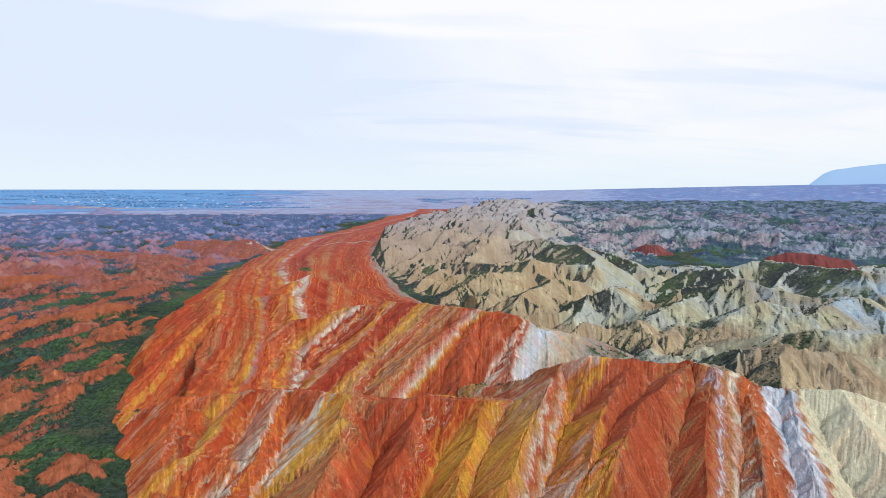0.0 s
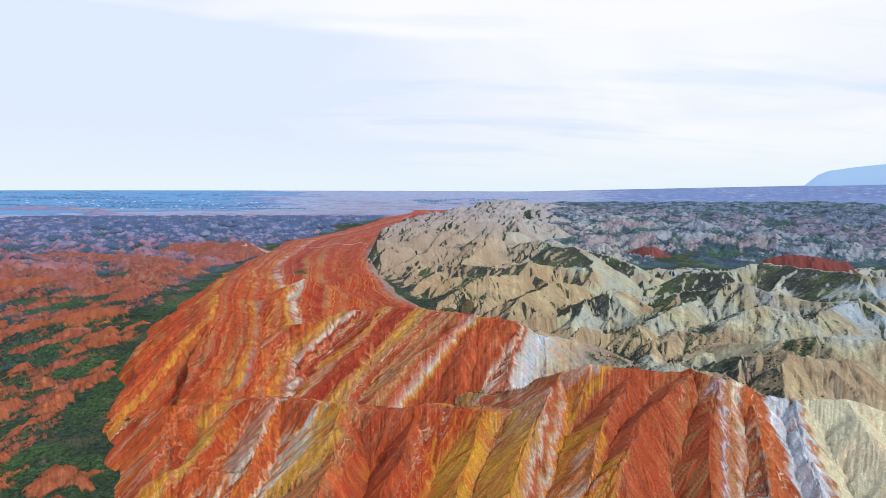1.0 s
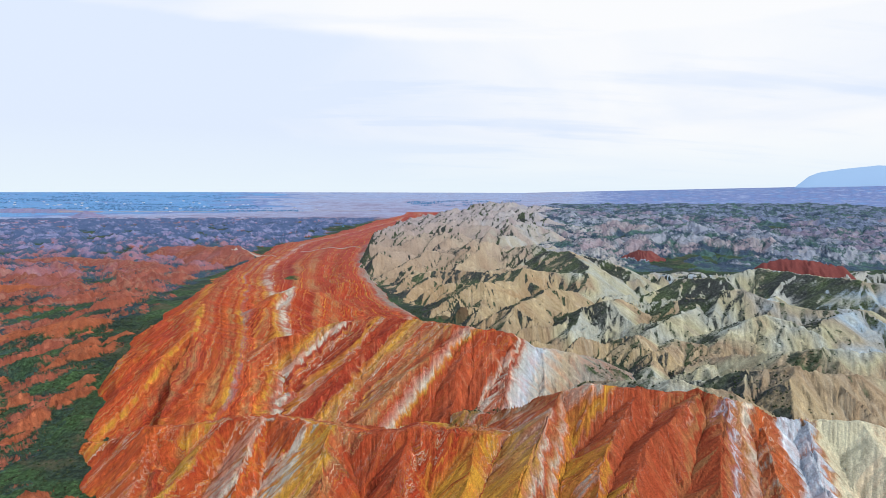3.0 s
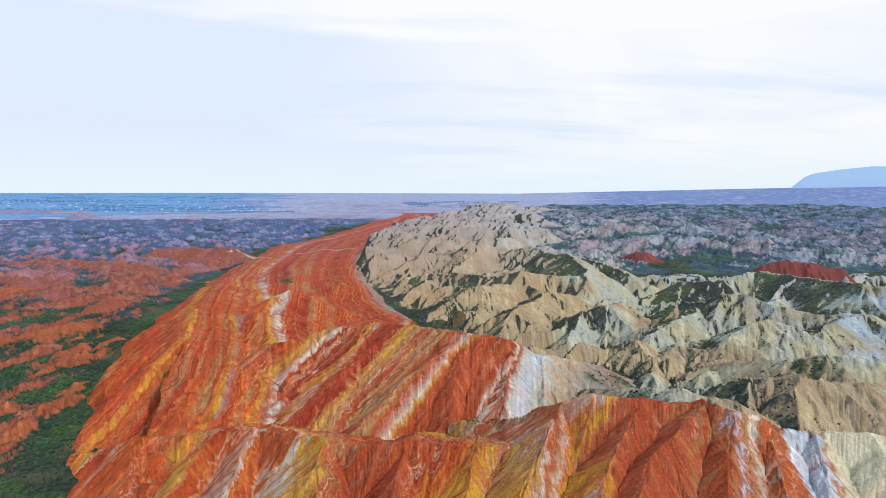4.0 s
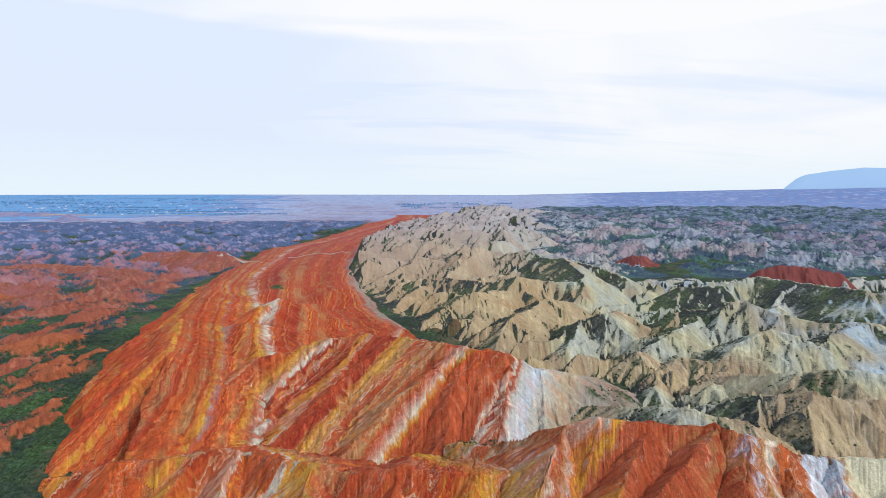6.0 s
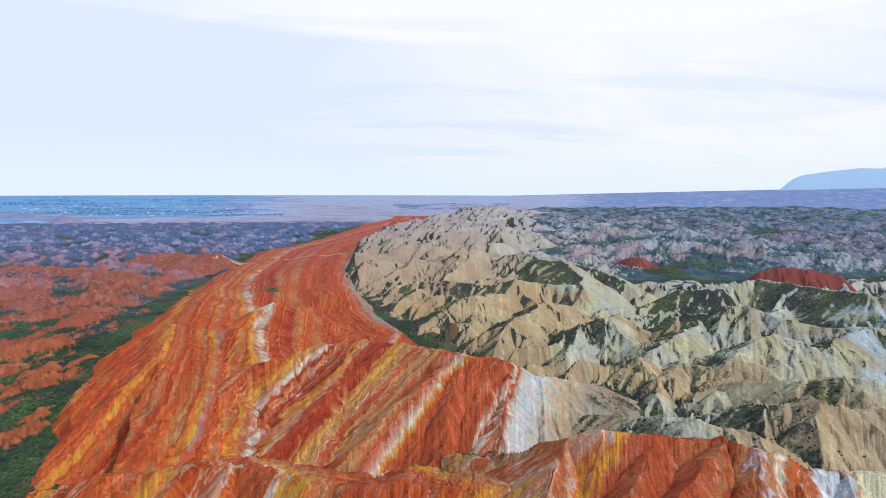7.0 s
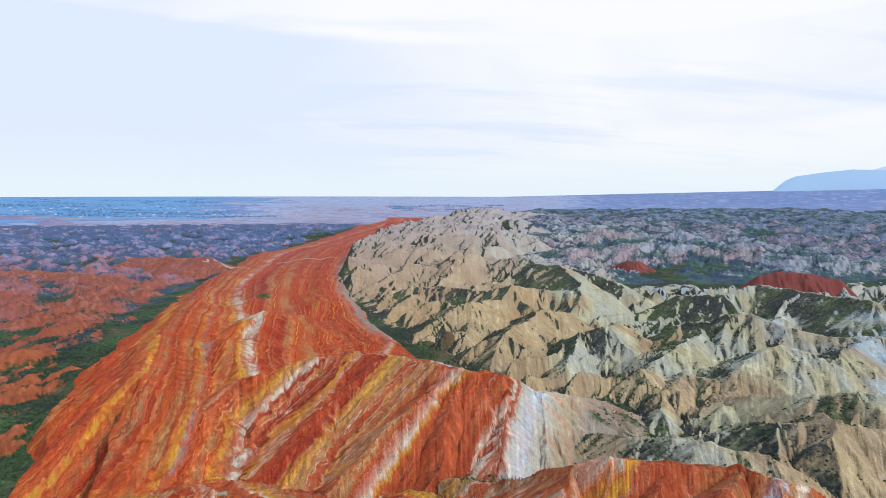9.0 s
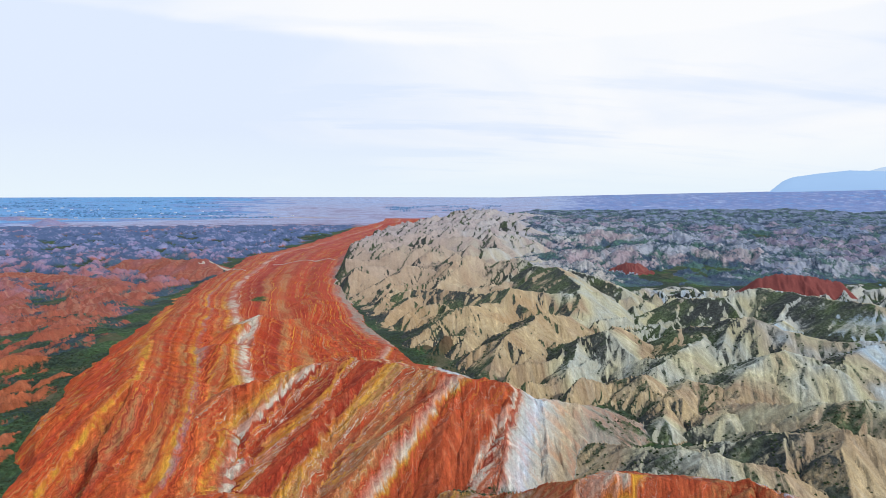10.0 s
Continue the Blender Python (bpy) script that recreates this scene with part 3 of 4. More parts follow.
PALE = [
    ([(130, 500, 42), (101, 480, 50), (80, 450, 47), (62, 424, 46), (48, 395, 32)], 14),
    ([(90, 560, 42), (64, 545, 45), (48, 505, 40), (38, 462, 34)], 14),
    ([(150, 560, 50), (120, 575, 49), (93, 573, 54), (70, 590, 46), (27, 635, 43), (-13, 647, 38)], 16),
    ([(60, 530, 44), (44, 511, 51), (20, 500, 41), (0, 480, 31)], 14),
    ([(20, 640, 36), (-2, 623, 36), (-20, 590, 31), (-30, 548, 24)], 16),
    ([(40, 745, 44), (-4, 759, 51), (-30, 720, 42), (-55, 690, 32)], 16),
    ([(100, 800, 48), (46, 782, 50), (10, 800, 46)], 18),
    ([(-40, 820, 42), (-73, 806, 44), (-90, 770, 34)], 16),
    ([(150, 720, 54), (165, 676, 60), (165, 620, 58), (160, 573, 56), (150, 540, 46)], 16),
    ([(200, 740, 48), (219, 690, 45), (235, 650, 38)], 16),
    ([(150, 440, 48), (130, 413, 53), (113, 417, 46), (96, 385, 37)], 13),
    ([(215, 430, 50), (199, 415, 50), (184, 394, 50), (154, 369, 49), (135, 358, 40)], 13),
    ([(190, 425, 50), (220, 406, 63), (240, 385, 58), (257, 373, 55), (285, 361, 57)], 14),
    ([(255, 560, 45), (279, 530, 52), (315, 535, 60), (325, 490, 61), (335, 430, 65), (390, 400, 60)], 18),
    ([(300, 470, 45), (284, 457, 47), (262, 440, 46), (245, 420, 44)], 14),
    ([(182, 340, 50), (196, 345, 54), (208, 348, 57), (219, 342, 55), (226, 334, 50)], 13),
    ([(240, 345, 53), (265, 358, 56), (281, 361, 57), (292, 352, 48)], 13),
    ([(116, 790, 51), (143, 780, 58), (159, 740, 50)], 16),
    ([(225, 258, 58), (189, 270, 60), (172, 290, 50), (160, 312, 42)], 13),
    ([(200, 236, 56), (170, 238, 57), (156, 242, 60), (140, 252, 54), (126, 264, 46)], 13),
    ([(137, 354, 40), (127, 349, 44), (118, 343, 36)], 8),
    ([(163, 337, 42), (151, 347, 41), (135, 330, 38), (120, 305, 38)], 10),
    ([(120, 225, 54), (99, 233, 57), (86, 250, 50), (76, 272, 42)], 10)]
dice = random.Random(11)
for line, spacing in PALE:
    lines = [(line, 0.60, 0.58, 0.8, 1.0, spacing)]
    for k, (x, y, z) in enumerate(line[:-1]):
        ax, ay = line[k + 1][0] - line[max(k - 1, 0)][0], line[k + 1][1] - line[max(k - 1, 0)][1]
        for turn in (90, -90):
            a = math.atan2(ay, ax) + radians(turn + dice.uniform(-28, 28))
            run = dice.uniform(1.5, 2.6) * spacing
            lines.append(([(x, y, z - 0.5), (x + math.cos(a) * run * 0.5, y + math.sin(a) * run * 0.5, z - 0.19 * run), (x + math.cos(a + 0.2) * run, y + math.sin(a + 0.2) * run, z - 0.44 * run)], 0.78, 0.78, 0.6, 0.6, spacing * 0.6))
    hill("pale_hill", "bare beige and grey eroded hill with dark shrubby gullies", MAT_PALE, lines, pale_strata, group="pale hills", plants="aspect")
hill("red_mound", "dark red bare mound among pale hills", MAT_REDHILL, [([(304, 852, 34), (318, 846, 42), (330, 842, 41), (346, 835, 32)], 0.6, 0.6, 4, 2, 14)], pale_strata)
hill("red_outcrop", "dark red rocky outcrop behind a beige crest", MAT_REDHILL, [([(404, 664, 47), (418, 660, 52), (440, 654, 52), (462, 650, 50), (480, 646, 45)], 0.85, 0.85, 3, 2, 12)], pale_strata)
for line in ([(-345, 410, 20), (-295, 415, 31), (-268, 435, 36), (-232, 450, 26)], [(-620, 640, 12), (-500, 655, 22), (-391, 645, 19), (-330, 700, 8)],
             [(-760, 1000, 6), (-639, 977, 14), (-540, 930, 16), (-420, 850, 21), (-375, 825, 12)], [(-520, 1090, 20), (-447, 1058, 26), (-400, 1010, 28), (-349, 987, 34), (-315, 955, 18)]):
    hill("orange_hill", "weathered orange sandstone hill in a green valley", MAT_ORANGE if line[0][1] < 900 else MAT_LEFTFAR, [(line, 0.42, 0.42, 2, 5, 20)],
         pale_strata if line[0][1] < 900 else lambda x, y, z: 0.25 + 0.3 * fbm(x / 60, y / 40, 3), group="orange hills")

# low dark hills at the edge of the plain, coloured in haze purple
for line in ([(-1950, 2230, 32), (-1700, 2260, 52), (-1500, 2290, 47), (-1300, 2330, 30)], [(-1340, 2050, 26), (-1285, 2070, 50), (-1215, 2085, 28)]):
    hill("hazed_hill", "low bare hill at the edge of the plain, coloured haze purple", MAT_LEFTFAR, [(line, 0.22, 0.22, 6, 3, 40)], lambda x, y, z: 0.92 + 0.15 * fbm(x / 120, y / 60, 3), group="purple hills")

# low mounds scattered over the green valley beside the ridge
for k in range(64):
    y = dice.uniform(165, 440)
    x = left_edge(y) - dice.uniform(4, 30 + 0.32 * y)
    a, run, top = dice.uniform(0.8, 1.5), dice.uniform(3, 12), dice.uniform(2.0, 6.5)
    z = float(base_height(np.array([x]), np.array([y]))[0])
    hill("orange_mound", "small weathered orange mound in green scrub", MAT_ORANGE, [([(x - math.cos(a) * run, y - math.sin(a) * run, z + top * 0.55), (x, y, z + top), (x + math.cos(a + 0.3) * run, y + math.sin(a + 0.3) * run, z + top * 0.5)], 0.55, 0.5, 1.2, 0.9, 7)],
         pale_strata, category="mound", group="orange mounds")


# ---- the ground grid: fine over the badlands, coarse behind ----
ANGLES = np.concatenate([np.radians(np.linspace(-45, 48, 1150)), np.radians(np.linspace(50, 313, 130))])
RINGS = np.concatenate([np.linspace(2, 118, 14), np.geomspace(122, 2500, 820), np.linspace(2560, 4900, 50)])
NA, NR = len(ANGLES), len(RINGS)
GX = (RINGS[:, None] * np.sin(ANGLES)[None]).ravel()
GY = (RINGS[:, None] * np.cos(ANGLES)[None]).ravel()
BASE = base_height(GX, GY)
HEIGHT = BASE.copy()
OWNER = np.full(GX.shape, -1)
NEXT, NEXT_OWNER = np.full(GX.shape, -1e9), np.full(GX.shape, -1)
RAD = np.hypot(GX, GY)
UU = (GX - left_edge(GY)) / (right_edge(GY) - left_edge(GY))
front = (np.abs(np.arctan2(GX, GY)) < radians(60))
for index, h in enumerate(LAYERS):
    for j, line in enumerate(h.lines):
        p = np.array(line[0])
        reach = (60 if len(p) > 3 and index < 4 else 32) / min(line[1], line[2]) + 20
        m = np.nonzero((GX > p[:, 0].min() - reach) & (GX < p[:, 0].max() + reach) & (GY > p[:, 1].min() - reach) & (GY < p[:, 1].max() + reach))[0]
        z = line_height(line, GX[m], GY[m], index * 3.71 + j * 1.37)
        if index < 4:
            z = z - 1.2 * np.maximum(0, left_edge(GY[m]) + fbm(GX[m] / 25, GY[m] / 25, 3) * 6 - GX[m])
        if index == 3:
            z = z - 0.4 * np.maximum(0, GX[m] - right_edge(GY[m]))
        up = z > HEIGHT[m]
        HEIGHT[m[up]] = z[up]
        OWNER[m[up]] = index
        if index < 4:
            near_ = z > NEXT[m]
            NEXT[m[near_]] = z[near_]
            NEXT_OWNER[m[near_]] = index
# bare rock also lies in the hollows between the banded ridges
hollow = (OWNER < 0) & (NEXT_OWNER >= 0) & (UU + fbm(GX / 30, GY / 30, 3) * 0.06 > 0.04) & (UU < 1.0) & (GY > 120)
OWNER[hollow] = NEXT_OWNER[hollow]


def field(name, label, material, mask, lift_, strata):
    """Uncounted badland hills over a wide stretch."""
    global HEIGHT, OWNER
    h = Layer(name, label, material, "hills", "", "stuff")
    h.strata, h.plants = strata, None
    LAYERS.append(h)
    m = np.nonzero(mask)[0]
    z = BASE[m] + lift_(GX[m], GY[m])
    up = z > HEIGHT[m]
    HEIGHT[m[up]] = z[up]
    OWNER[m[up]] = len(LAYERS) - 1


def left_lift(x, y):
    w = smooth(120, 260, y) * (1 - smooth(1900, 2250, y - x * 0.12)) * smooth(0.0, 60, left_edge(y) - x)
    return (ridged((x - y * 0.3) / 95 + 3, (y + x * 0.4) / 75, 3, 0.42) - 0.56) * 28 * w * smooth(300, 700, y) * (1 - 0.3 * smooth(1100, 1800, y)) + (ridged((x * 0.8 - y * 0.6) / 30, (x * 0.6 + y * 0.8) / 130 + 7, 3, 0.42) - 0.54) * 15 * w - 1


def right_lift(x, y):
    w = smooth(4, 13, np.degrees(np.arctan2(x, y))) * smooth(0, 110, y - 730 + 0.3 * np.clip(100 - x, 0, 200)) * (1 - smooth(2100, 2450, y)) * smooth(-10, 50, x - right_edge(y)) * (0.45 + 0.55 * smooth(30, 220, x - right_edge(y)))
    gap = np.exp(-(((x - 350) / 52) ** 2 + ((y - 800) / 50) ** 2)) * 1.2
    broad = (ridged((x + y * 0.4) / 170 + 3, (y - x * 0.3) / 210, 2, 0.4) - 0.5) * 24
    spine = (ridged((x * 0.87 - y * 0.5) / 34 + 3, (x * 0.5 + y * 0.87) / 105, 3, 0.5) - 0.45) * 13 * (1 - 0.4 * smooth(1100, 1700, y))
    return ((broad + spine) * (1 - np.clip(gap, 0, 1)) + 6 * (1 - np.clip(gap, 0, 1))) * w - 1


def pale_lift(x, y):
    w = smooth(0, 35, x - right_edge(y) - 8) * smooth(215, 260, y + x * 0.12) * (1 - smooth(640, 760, y))
    a, b = (x * 0.8 + y * 0.6), (y * 0.8 - x * 0.6)
    wf = smooth(-4, 16, x - right_edge(y)) * smooth(640, 760, y) * (1 - smooth(1800, 2100, y)) * smooth(16, 6.5, np.degrees(np.arctan2(x, y)) + 3.5 * fbm(x / 130, y / 130, 3))
    far_ = 3 + 12 * smooth(0, 150, x - right_edge(y)) + (ridged(a / 140 + 5.3, b / 74 + 1.2, 3, 0.36) - 0.55) * 58
    return (ridged(a / 80 + 1.3, b / 46 + 4.2, 3, 0.38) - 0.64) * 44 * w + far_ * wf - 1


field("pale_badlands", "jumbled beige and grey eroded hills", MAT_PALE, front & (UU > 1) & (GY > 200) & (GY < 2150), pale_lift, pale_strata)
LAYERS[-1].plants = "aspect"
# strata grows with y here, so the painted haze deepens with distance
field("red_badlands", "low red badland hills with scrub, hazed purple in their colour", MAT_LEFTFAR, front & (UU < 0) & (GY > 110) & (RAD < 2400), left_lift,
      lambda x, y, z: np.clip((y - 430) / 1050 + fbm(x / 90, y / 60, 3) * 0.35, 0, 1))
field("grey_badlands", "grey eroded badland hills, hazed blue-purple in their colour", MAT_GREYFAR, front & (UU > 1) & (GY > 600) & (RAD < 2700), right_lift,
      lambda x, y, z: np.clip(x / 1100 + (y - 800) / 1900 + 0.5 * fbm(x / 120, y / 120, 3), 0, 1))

# ---- run-off: furrows down every slope, from broad to fine ----
SIN, COS = np.sin(ANGLES)[None], np.cos(ANGLES)[None]
STEP = np.maximum(RAD * 0.0018, 0.3)
band_w = np.where(OWNER < 0, 0.0, 1.0)


def slopes():
    q = HEIGHT.reshape(NR, NA)
    d_r = np.gradient(q, axis=0) / np.gradient(RINGS)[:, None]
    d_a = np.gradient(q, axis=1) / (np.gradient(ANGLES)[None] * RINGS[:, None])
    return (d_r * SIN + d_a * COS).ravel(), (d_r * COS - d_a * SIN).ravel()


FURROW = np.zeros(GX.shape)
PALE_OWNED = np.array([h.plants == 'aspect' for h in LAYERS])
sx, sy = slopes()
for seed, (wave, deep) in enumerate(((62, 2.6), (30, 2.0), (13, 1.3), (6.0, 0.6), (3.0, 0.30), (1.6, 0.14))):
    if seed in (1, 2):
        tx, ty = slopes()
        sx, sy = sx * 0.5 + tx * 0.5, sy * 0.5 + ty * 0.5
    steep = np.hypot(sx, sy)
    m = np.nonzero((band_w > 0) & (STEP * 4.5 < wave) & (RAD > 130) & front & ((wave < 60) | (RAD > 700)))[0]
    n_ = np.maximum(steep[m], 1e-4)
    f = gullies(GX[m], GY[m], -sy[m] / n_, sx[m] / n_, wave, seed * 13)
    amp = deep * smooth(0.06, 0.45, steep[m]) * smooth(4.5, 8, wave / STEP[m]) * smooth(0, 4, (HEIGHT - BASE)[m] + 2)
    amp = amp * np.where(PALE_OWNED[OWNER[m]] & (wave < 40), (1.0, 0.5, 0.65, 0.85, 1.0, 1.0)[seed], 1.0)
    amp = amp * np.where(OWNER[m] < 4, (1.0, 0.4, 0.6, 0.85, 1.0, 1.0)[seed], 1.0)
    if wave < 40:
        # the sage and rust faces are smooth
        calm = (OWNER[m] == 1) * np.maximum(smooth(128, 136, GX[m]), 0.8 * smooth(56, 64, GX[m]) * (1 - smooth(84, 92, GX[m])))
        amp = amp * (1 - 0.6 * calm)
    HEIGHT[m] += amp * (1 - 2 * np.arccos(np.clip(f, -1, 1)) / np.pi)
    if seed == 1:
        BEDDED = HEIGHT.copy()
    if seed > 1:
        FURROW[m] += (1 - f) / 2 * smooth(0.1, 0.4, steep[m]) * (0.3, 0.3, 0.25, 0.2)[seed - 2]

# ---- surface maps: bedding and plants ----
SLX, SLY = slopes()
STEEP = np.hypot(SLX, SLY)


def rills(wave, reach, seed):
    """Wash marks: noise drawn out along the fall of the slope."""
    m = np.nonzero((OWNER >= 0) & front & (RAD > 125))[0]
    size = np.maximum(wave, STEP[m] * 2.2)
    total, weight = np.zeros(len(m)), 0.0
    for way in (1.0, -1.0):
        x, y, at = GX[m].copy(), GY[m].copy(), m
        for k in range(9):
            if k or way > 0:
                total += perlin(x / size + seed, y / size) * (1 - k / 10)
                weight += 1 - k / 10
            u, v = SLX[at], SLY[at]
            n_ = np.hypot(u, v) + 0.02
            x, y = x + way * u / n_ * size * reach, y + way * v / n_ * size * reach
            i = np.clip(np.searchsorted(RINGS, np.hypot(x, y)), 0, NR - 1)
            j = np.clip(np.round((np.arctan2(x, y) - ANGLES[0]) / (ANGLES[1] - ANGLES[0])), 0, 1149).astype(np.int64)
            at = i * NA + j
    out = np.full(GX.shape, 0.5, np.float32)
    v = total / weight
    out[m] = np.clip(0.5 + v / (v.std() * 5.0) * (1 - np.where(OWNER[m] < 4, 0.5, 0.25) * smooth(300, 650, RAD[m]) - 0.4 * smooth(550, 1000, RAD[m])), 0, 1)
    return out


RILL = rills(0.8, 0.55, 3.7)
WASH = rills(2.6, 0.6, 61.2)
ABOVE = HEIGHT - BASE
STRATA = np.full(GX.shape, 0.5, np.float32)
PLANTS = np.zeros(GX.shape, np.float32)
patchy = fbm(GX / 40, GY / 40, 4)
for index, h in enumerate(LAYERS):
    m = np.nonzero((OWNER == index))[0]
    if h.strata:
        STRATA[m] = h.strata(GX[m], GY[m], BEDDED[m] * 0.45 + HEIGHT[m] * 0.55)
    if index == 2:
        stony = smooth(72, 84, GX[m]) * smooth(262, 290, GY[m])
    if index < 4:
        # small ribs and runnels carry the edges of the beds up and down the slope
        STRATA[m] += ((FURROW[m] - 0.45) * 5 + (WASH[m] - 0.5) * 6 + (RILL[m] - 0.5) * 1.2) / (360, 400, 270, 420)[index]
    if h.plants == "aspect":
        PLANTS[m] = smooth(0.12, 0.42, SLX[m]) * (0.50 + 0.22 * FURROW[m] + 0.10 * smooth(400, 460, GY[m])) + smooth(5, 0, ABOVE[m]) * 0.35 + patchy[m] * 0.3 - 0.07 * smooth(420, 300, GY[m]) - 0.12 * smooth(130, 170, GX[m]) * smooth(360, 310, GY[m])
    elif h.kind == "stuff":
        PLANTS[m] = 0.92 - smooth(0, 14, ABOVE[m]) * 0.30 - smooth(0.15, 0.7, STEEP[m]) * 0.30 + patchy[m] * 0.45 + (GX[m] < 0) * (-0.12 + 0.12 * smooth(700, 1100, GY[m]) - 0.10 * smooth(350, 500, GY[m]) * smooth(1100, 800, GY[m]))
    elif h.group == "orange mounds":
        PLANTS[m] = smooth(3.5, 0, ABOVE[m]) * 0.6 + patchy[m] * 0.2
    elif h.group == "orange hills":
        PLANTS[m] = smooth(9, 1, ABOVE[m]) * 0.6 + patchy[m] * 0.5
    else:
        PLANTS[m] = smooth(1.5, -1, ABOVE[m]) * (0.55 if index < 3 else 0.32) + patchy[m] * 0.12
    if index == 2:
        PLANTS[m] += stony * (0.36 + 0.5 * patchy[m])
    if index < 4:
        # scrub in two hollows: between the striped ridges, and on the long red ridge
        PLANTS[m] += 0.55 * np.exp(-((GX[m] - 22) / 24) ** 2 - ((GY[m] - 243) / 9) ** 2) + 0.6 * np.exp(-((GX[m] + 162) / 13) ** 2 - ((GY[m] - 634) / 26) ** 2)
g = OWNER < 0
PLANTS[g] = 0.72 + patchy[g] * 0.6
STRATA[g] = 0.12 + patchy[g] * 0.25
# haze painted on the plain: its colour turns lilac and blue with radius
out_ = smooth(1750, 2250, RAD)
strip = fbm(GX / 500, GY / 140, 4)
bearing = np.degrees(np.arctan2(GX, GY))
hazed_farm = smooth(-13, -21, bearing + strip * 9) * smooth(2380, 2620, RAD + strip * 160)
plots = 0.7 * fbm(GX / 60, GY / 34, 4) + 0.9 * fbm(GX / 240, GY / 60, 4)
STRATA = np.where(g & (out_ > 0), STRATA * (1 - out_) + out_ * (0.60 + 0.29 * hazed_farm + 0.18 * smooth(9, 20, bearing) * smooth(2300, 2500, RAD) + 0.12 * plots + 0.08 * smooth(2900, 4300, RAD) * (1 - hazed_farm) * smooth(14, 8, bearing)), STRATA).astype(np.float32)
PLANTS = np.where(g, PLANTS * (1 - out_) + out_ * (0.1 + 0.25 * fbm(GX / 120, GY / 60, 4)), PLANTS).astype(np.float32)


def sheet(name, verts_mask_faces, label, material, category, group="", kind=""):
    """One mesh of the given faces (rows of four grid numbers)."""
    used, inv = np.unique(verts_mask_faces, return_inverse=True)
    faces = inv.reshape(-1, 4).astype(np.int32)
    me = bpy.data.meshes.new(name)
    me.vertices.add(len(used))
    me.vertices.foreach_set("co", np.stack([GX[used], GY[used], HEIGHT[used]], 1).astype(np.float32).ravel())
    me.loops.add(len(faces) * 4)
    me.loops.foreach_set("vertex_index", faces.ravel())
    me.polygons.add(len(faces))
    me.polygons.foreach_set("loop_start", np.arange(len(faces), dtype=np.int32) * 4)
    me.polygons.foreach_set("use_smooth", np.ones(len(faces), dtype=bool))
    me.update(calc_edges=True)
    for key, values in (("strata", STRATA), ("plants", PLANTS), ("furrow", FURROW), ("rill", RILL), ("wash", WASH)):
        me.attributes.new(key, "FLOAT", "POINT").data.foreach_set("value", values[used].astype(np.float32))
    me.materials.append(material)
    return tagged(new(name, me), label, category, group, kind)


ids = np.arange(NR * NA).reshape(NR, NA)
wrap = np.concatenate([ids, ids[:, :1]], 1)
QUADS = np.stack([wrap[:-1, :-1], wrap[:-1, 1:], wrap[1:, 1:], wrap[1:, :-1]], -1).reshape(-1, 4)
QUADS = QUADS[:, ::-1]
face_owner = np.max(OWNER[QUADS], axis=1)

def pieces(quads, key):
    """A number for each connected stretch of faces with the same key."""
    low_ = quads.min(axis=1)
    where_ = np.full(NR * NA, -1)
    where_[low_] = np.arange(len(quads))
    mark = np.arange(len(quads))
    pairs = []
    for step in (1, NA):
        other = where_[np.minimum(low_ + step, NR * NA - 1)]
        ok = (other >= 0) & (key[other] == key)
        pairs.append(np.stack([np.nonzero(ok)[0], other[ok]]))
    a, b_ = np.concatenate(pairs, axis=1)
    for turn in range(60):
        old = mark.copy()
        low2 = np.minimum(mark[a], mark[b_])
        np.minimum.at(mark, mark[a], low2)
        np.minimum.at(mark, mark[b_], low2)
        mark = mark[mark]
        mark = mark[mark]
        if (mark == old).all():
            break
    return mark


def bands_of(material):
    """Limits and names of the rock bands of a banded material, from its colour stops."""
    names = {ORANGE: "orange", RED: "red", DEEP: "dark red", BROWN: "brown", GOLD: "gold", TAN: "tan", WHITE: "white", LILAC: "lilac", BLUEWHITE: "blue-white", SAGE: "sage green", GREY: "grey", STONE: "pale stone", BEIGE: "beige", RUST: "rust-red"}
    out = []
    for p, col in STOPS_OF[material.name]:
        if not out or out[-1][1] != names[col]:
            out.append((p, names[col]))
    return out


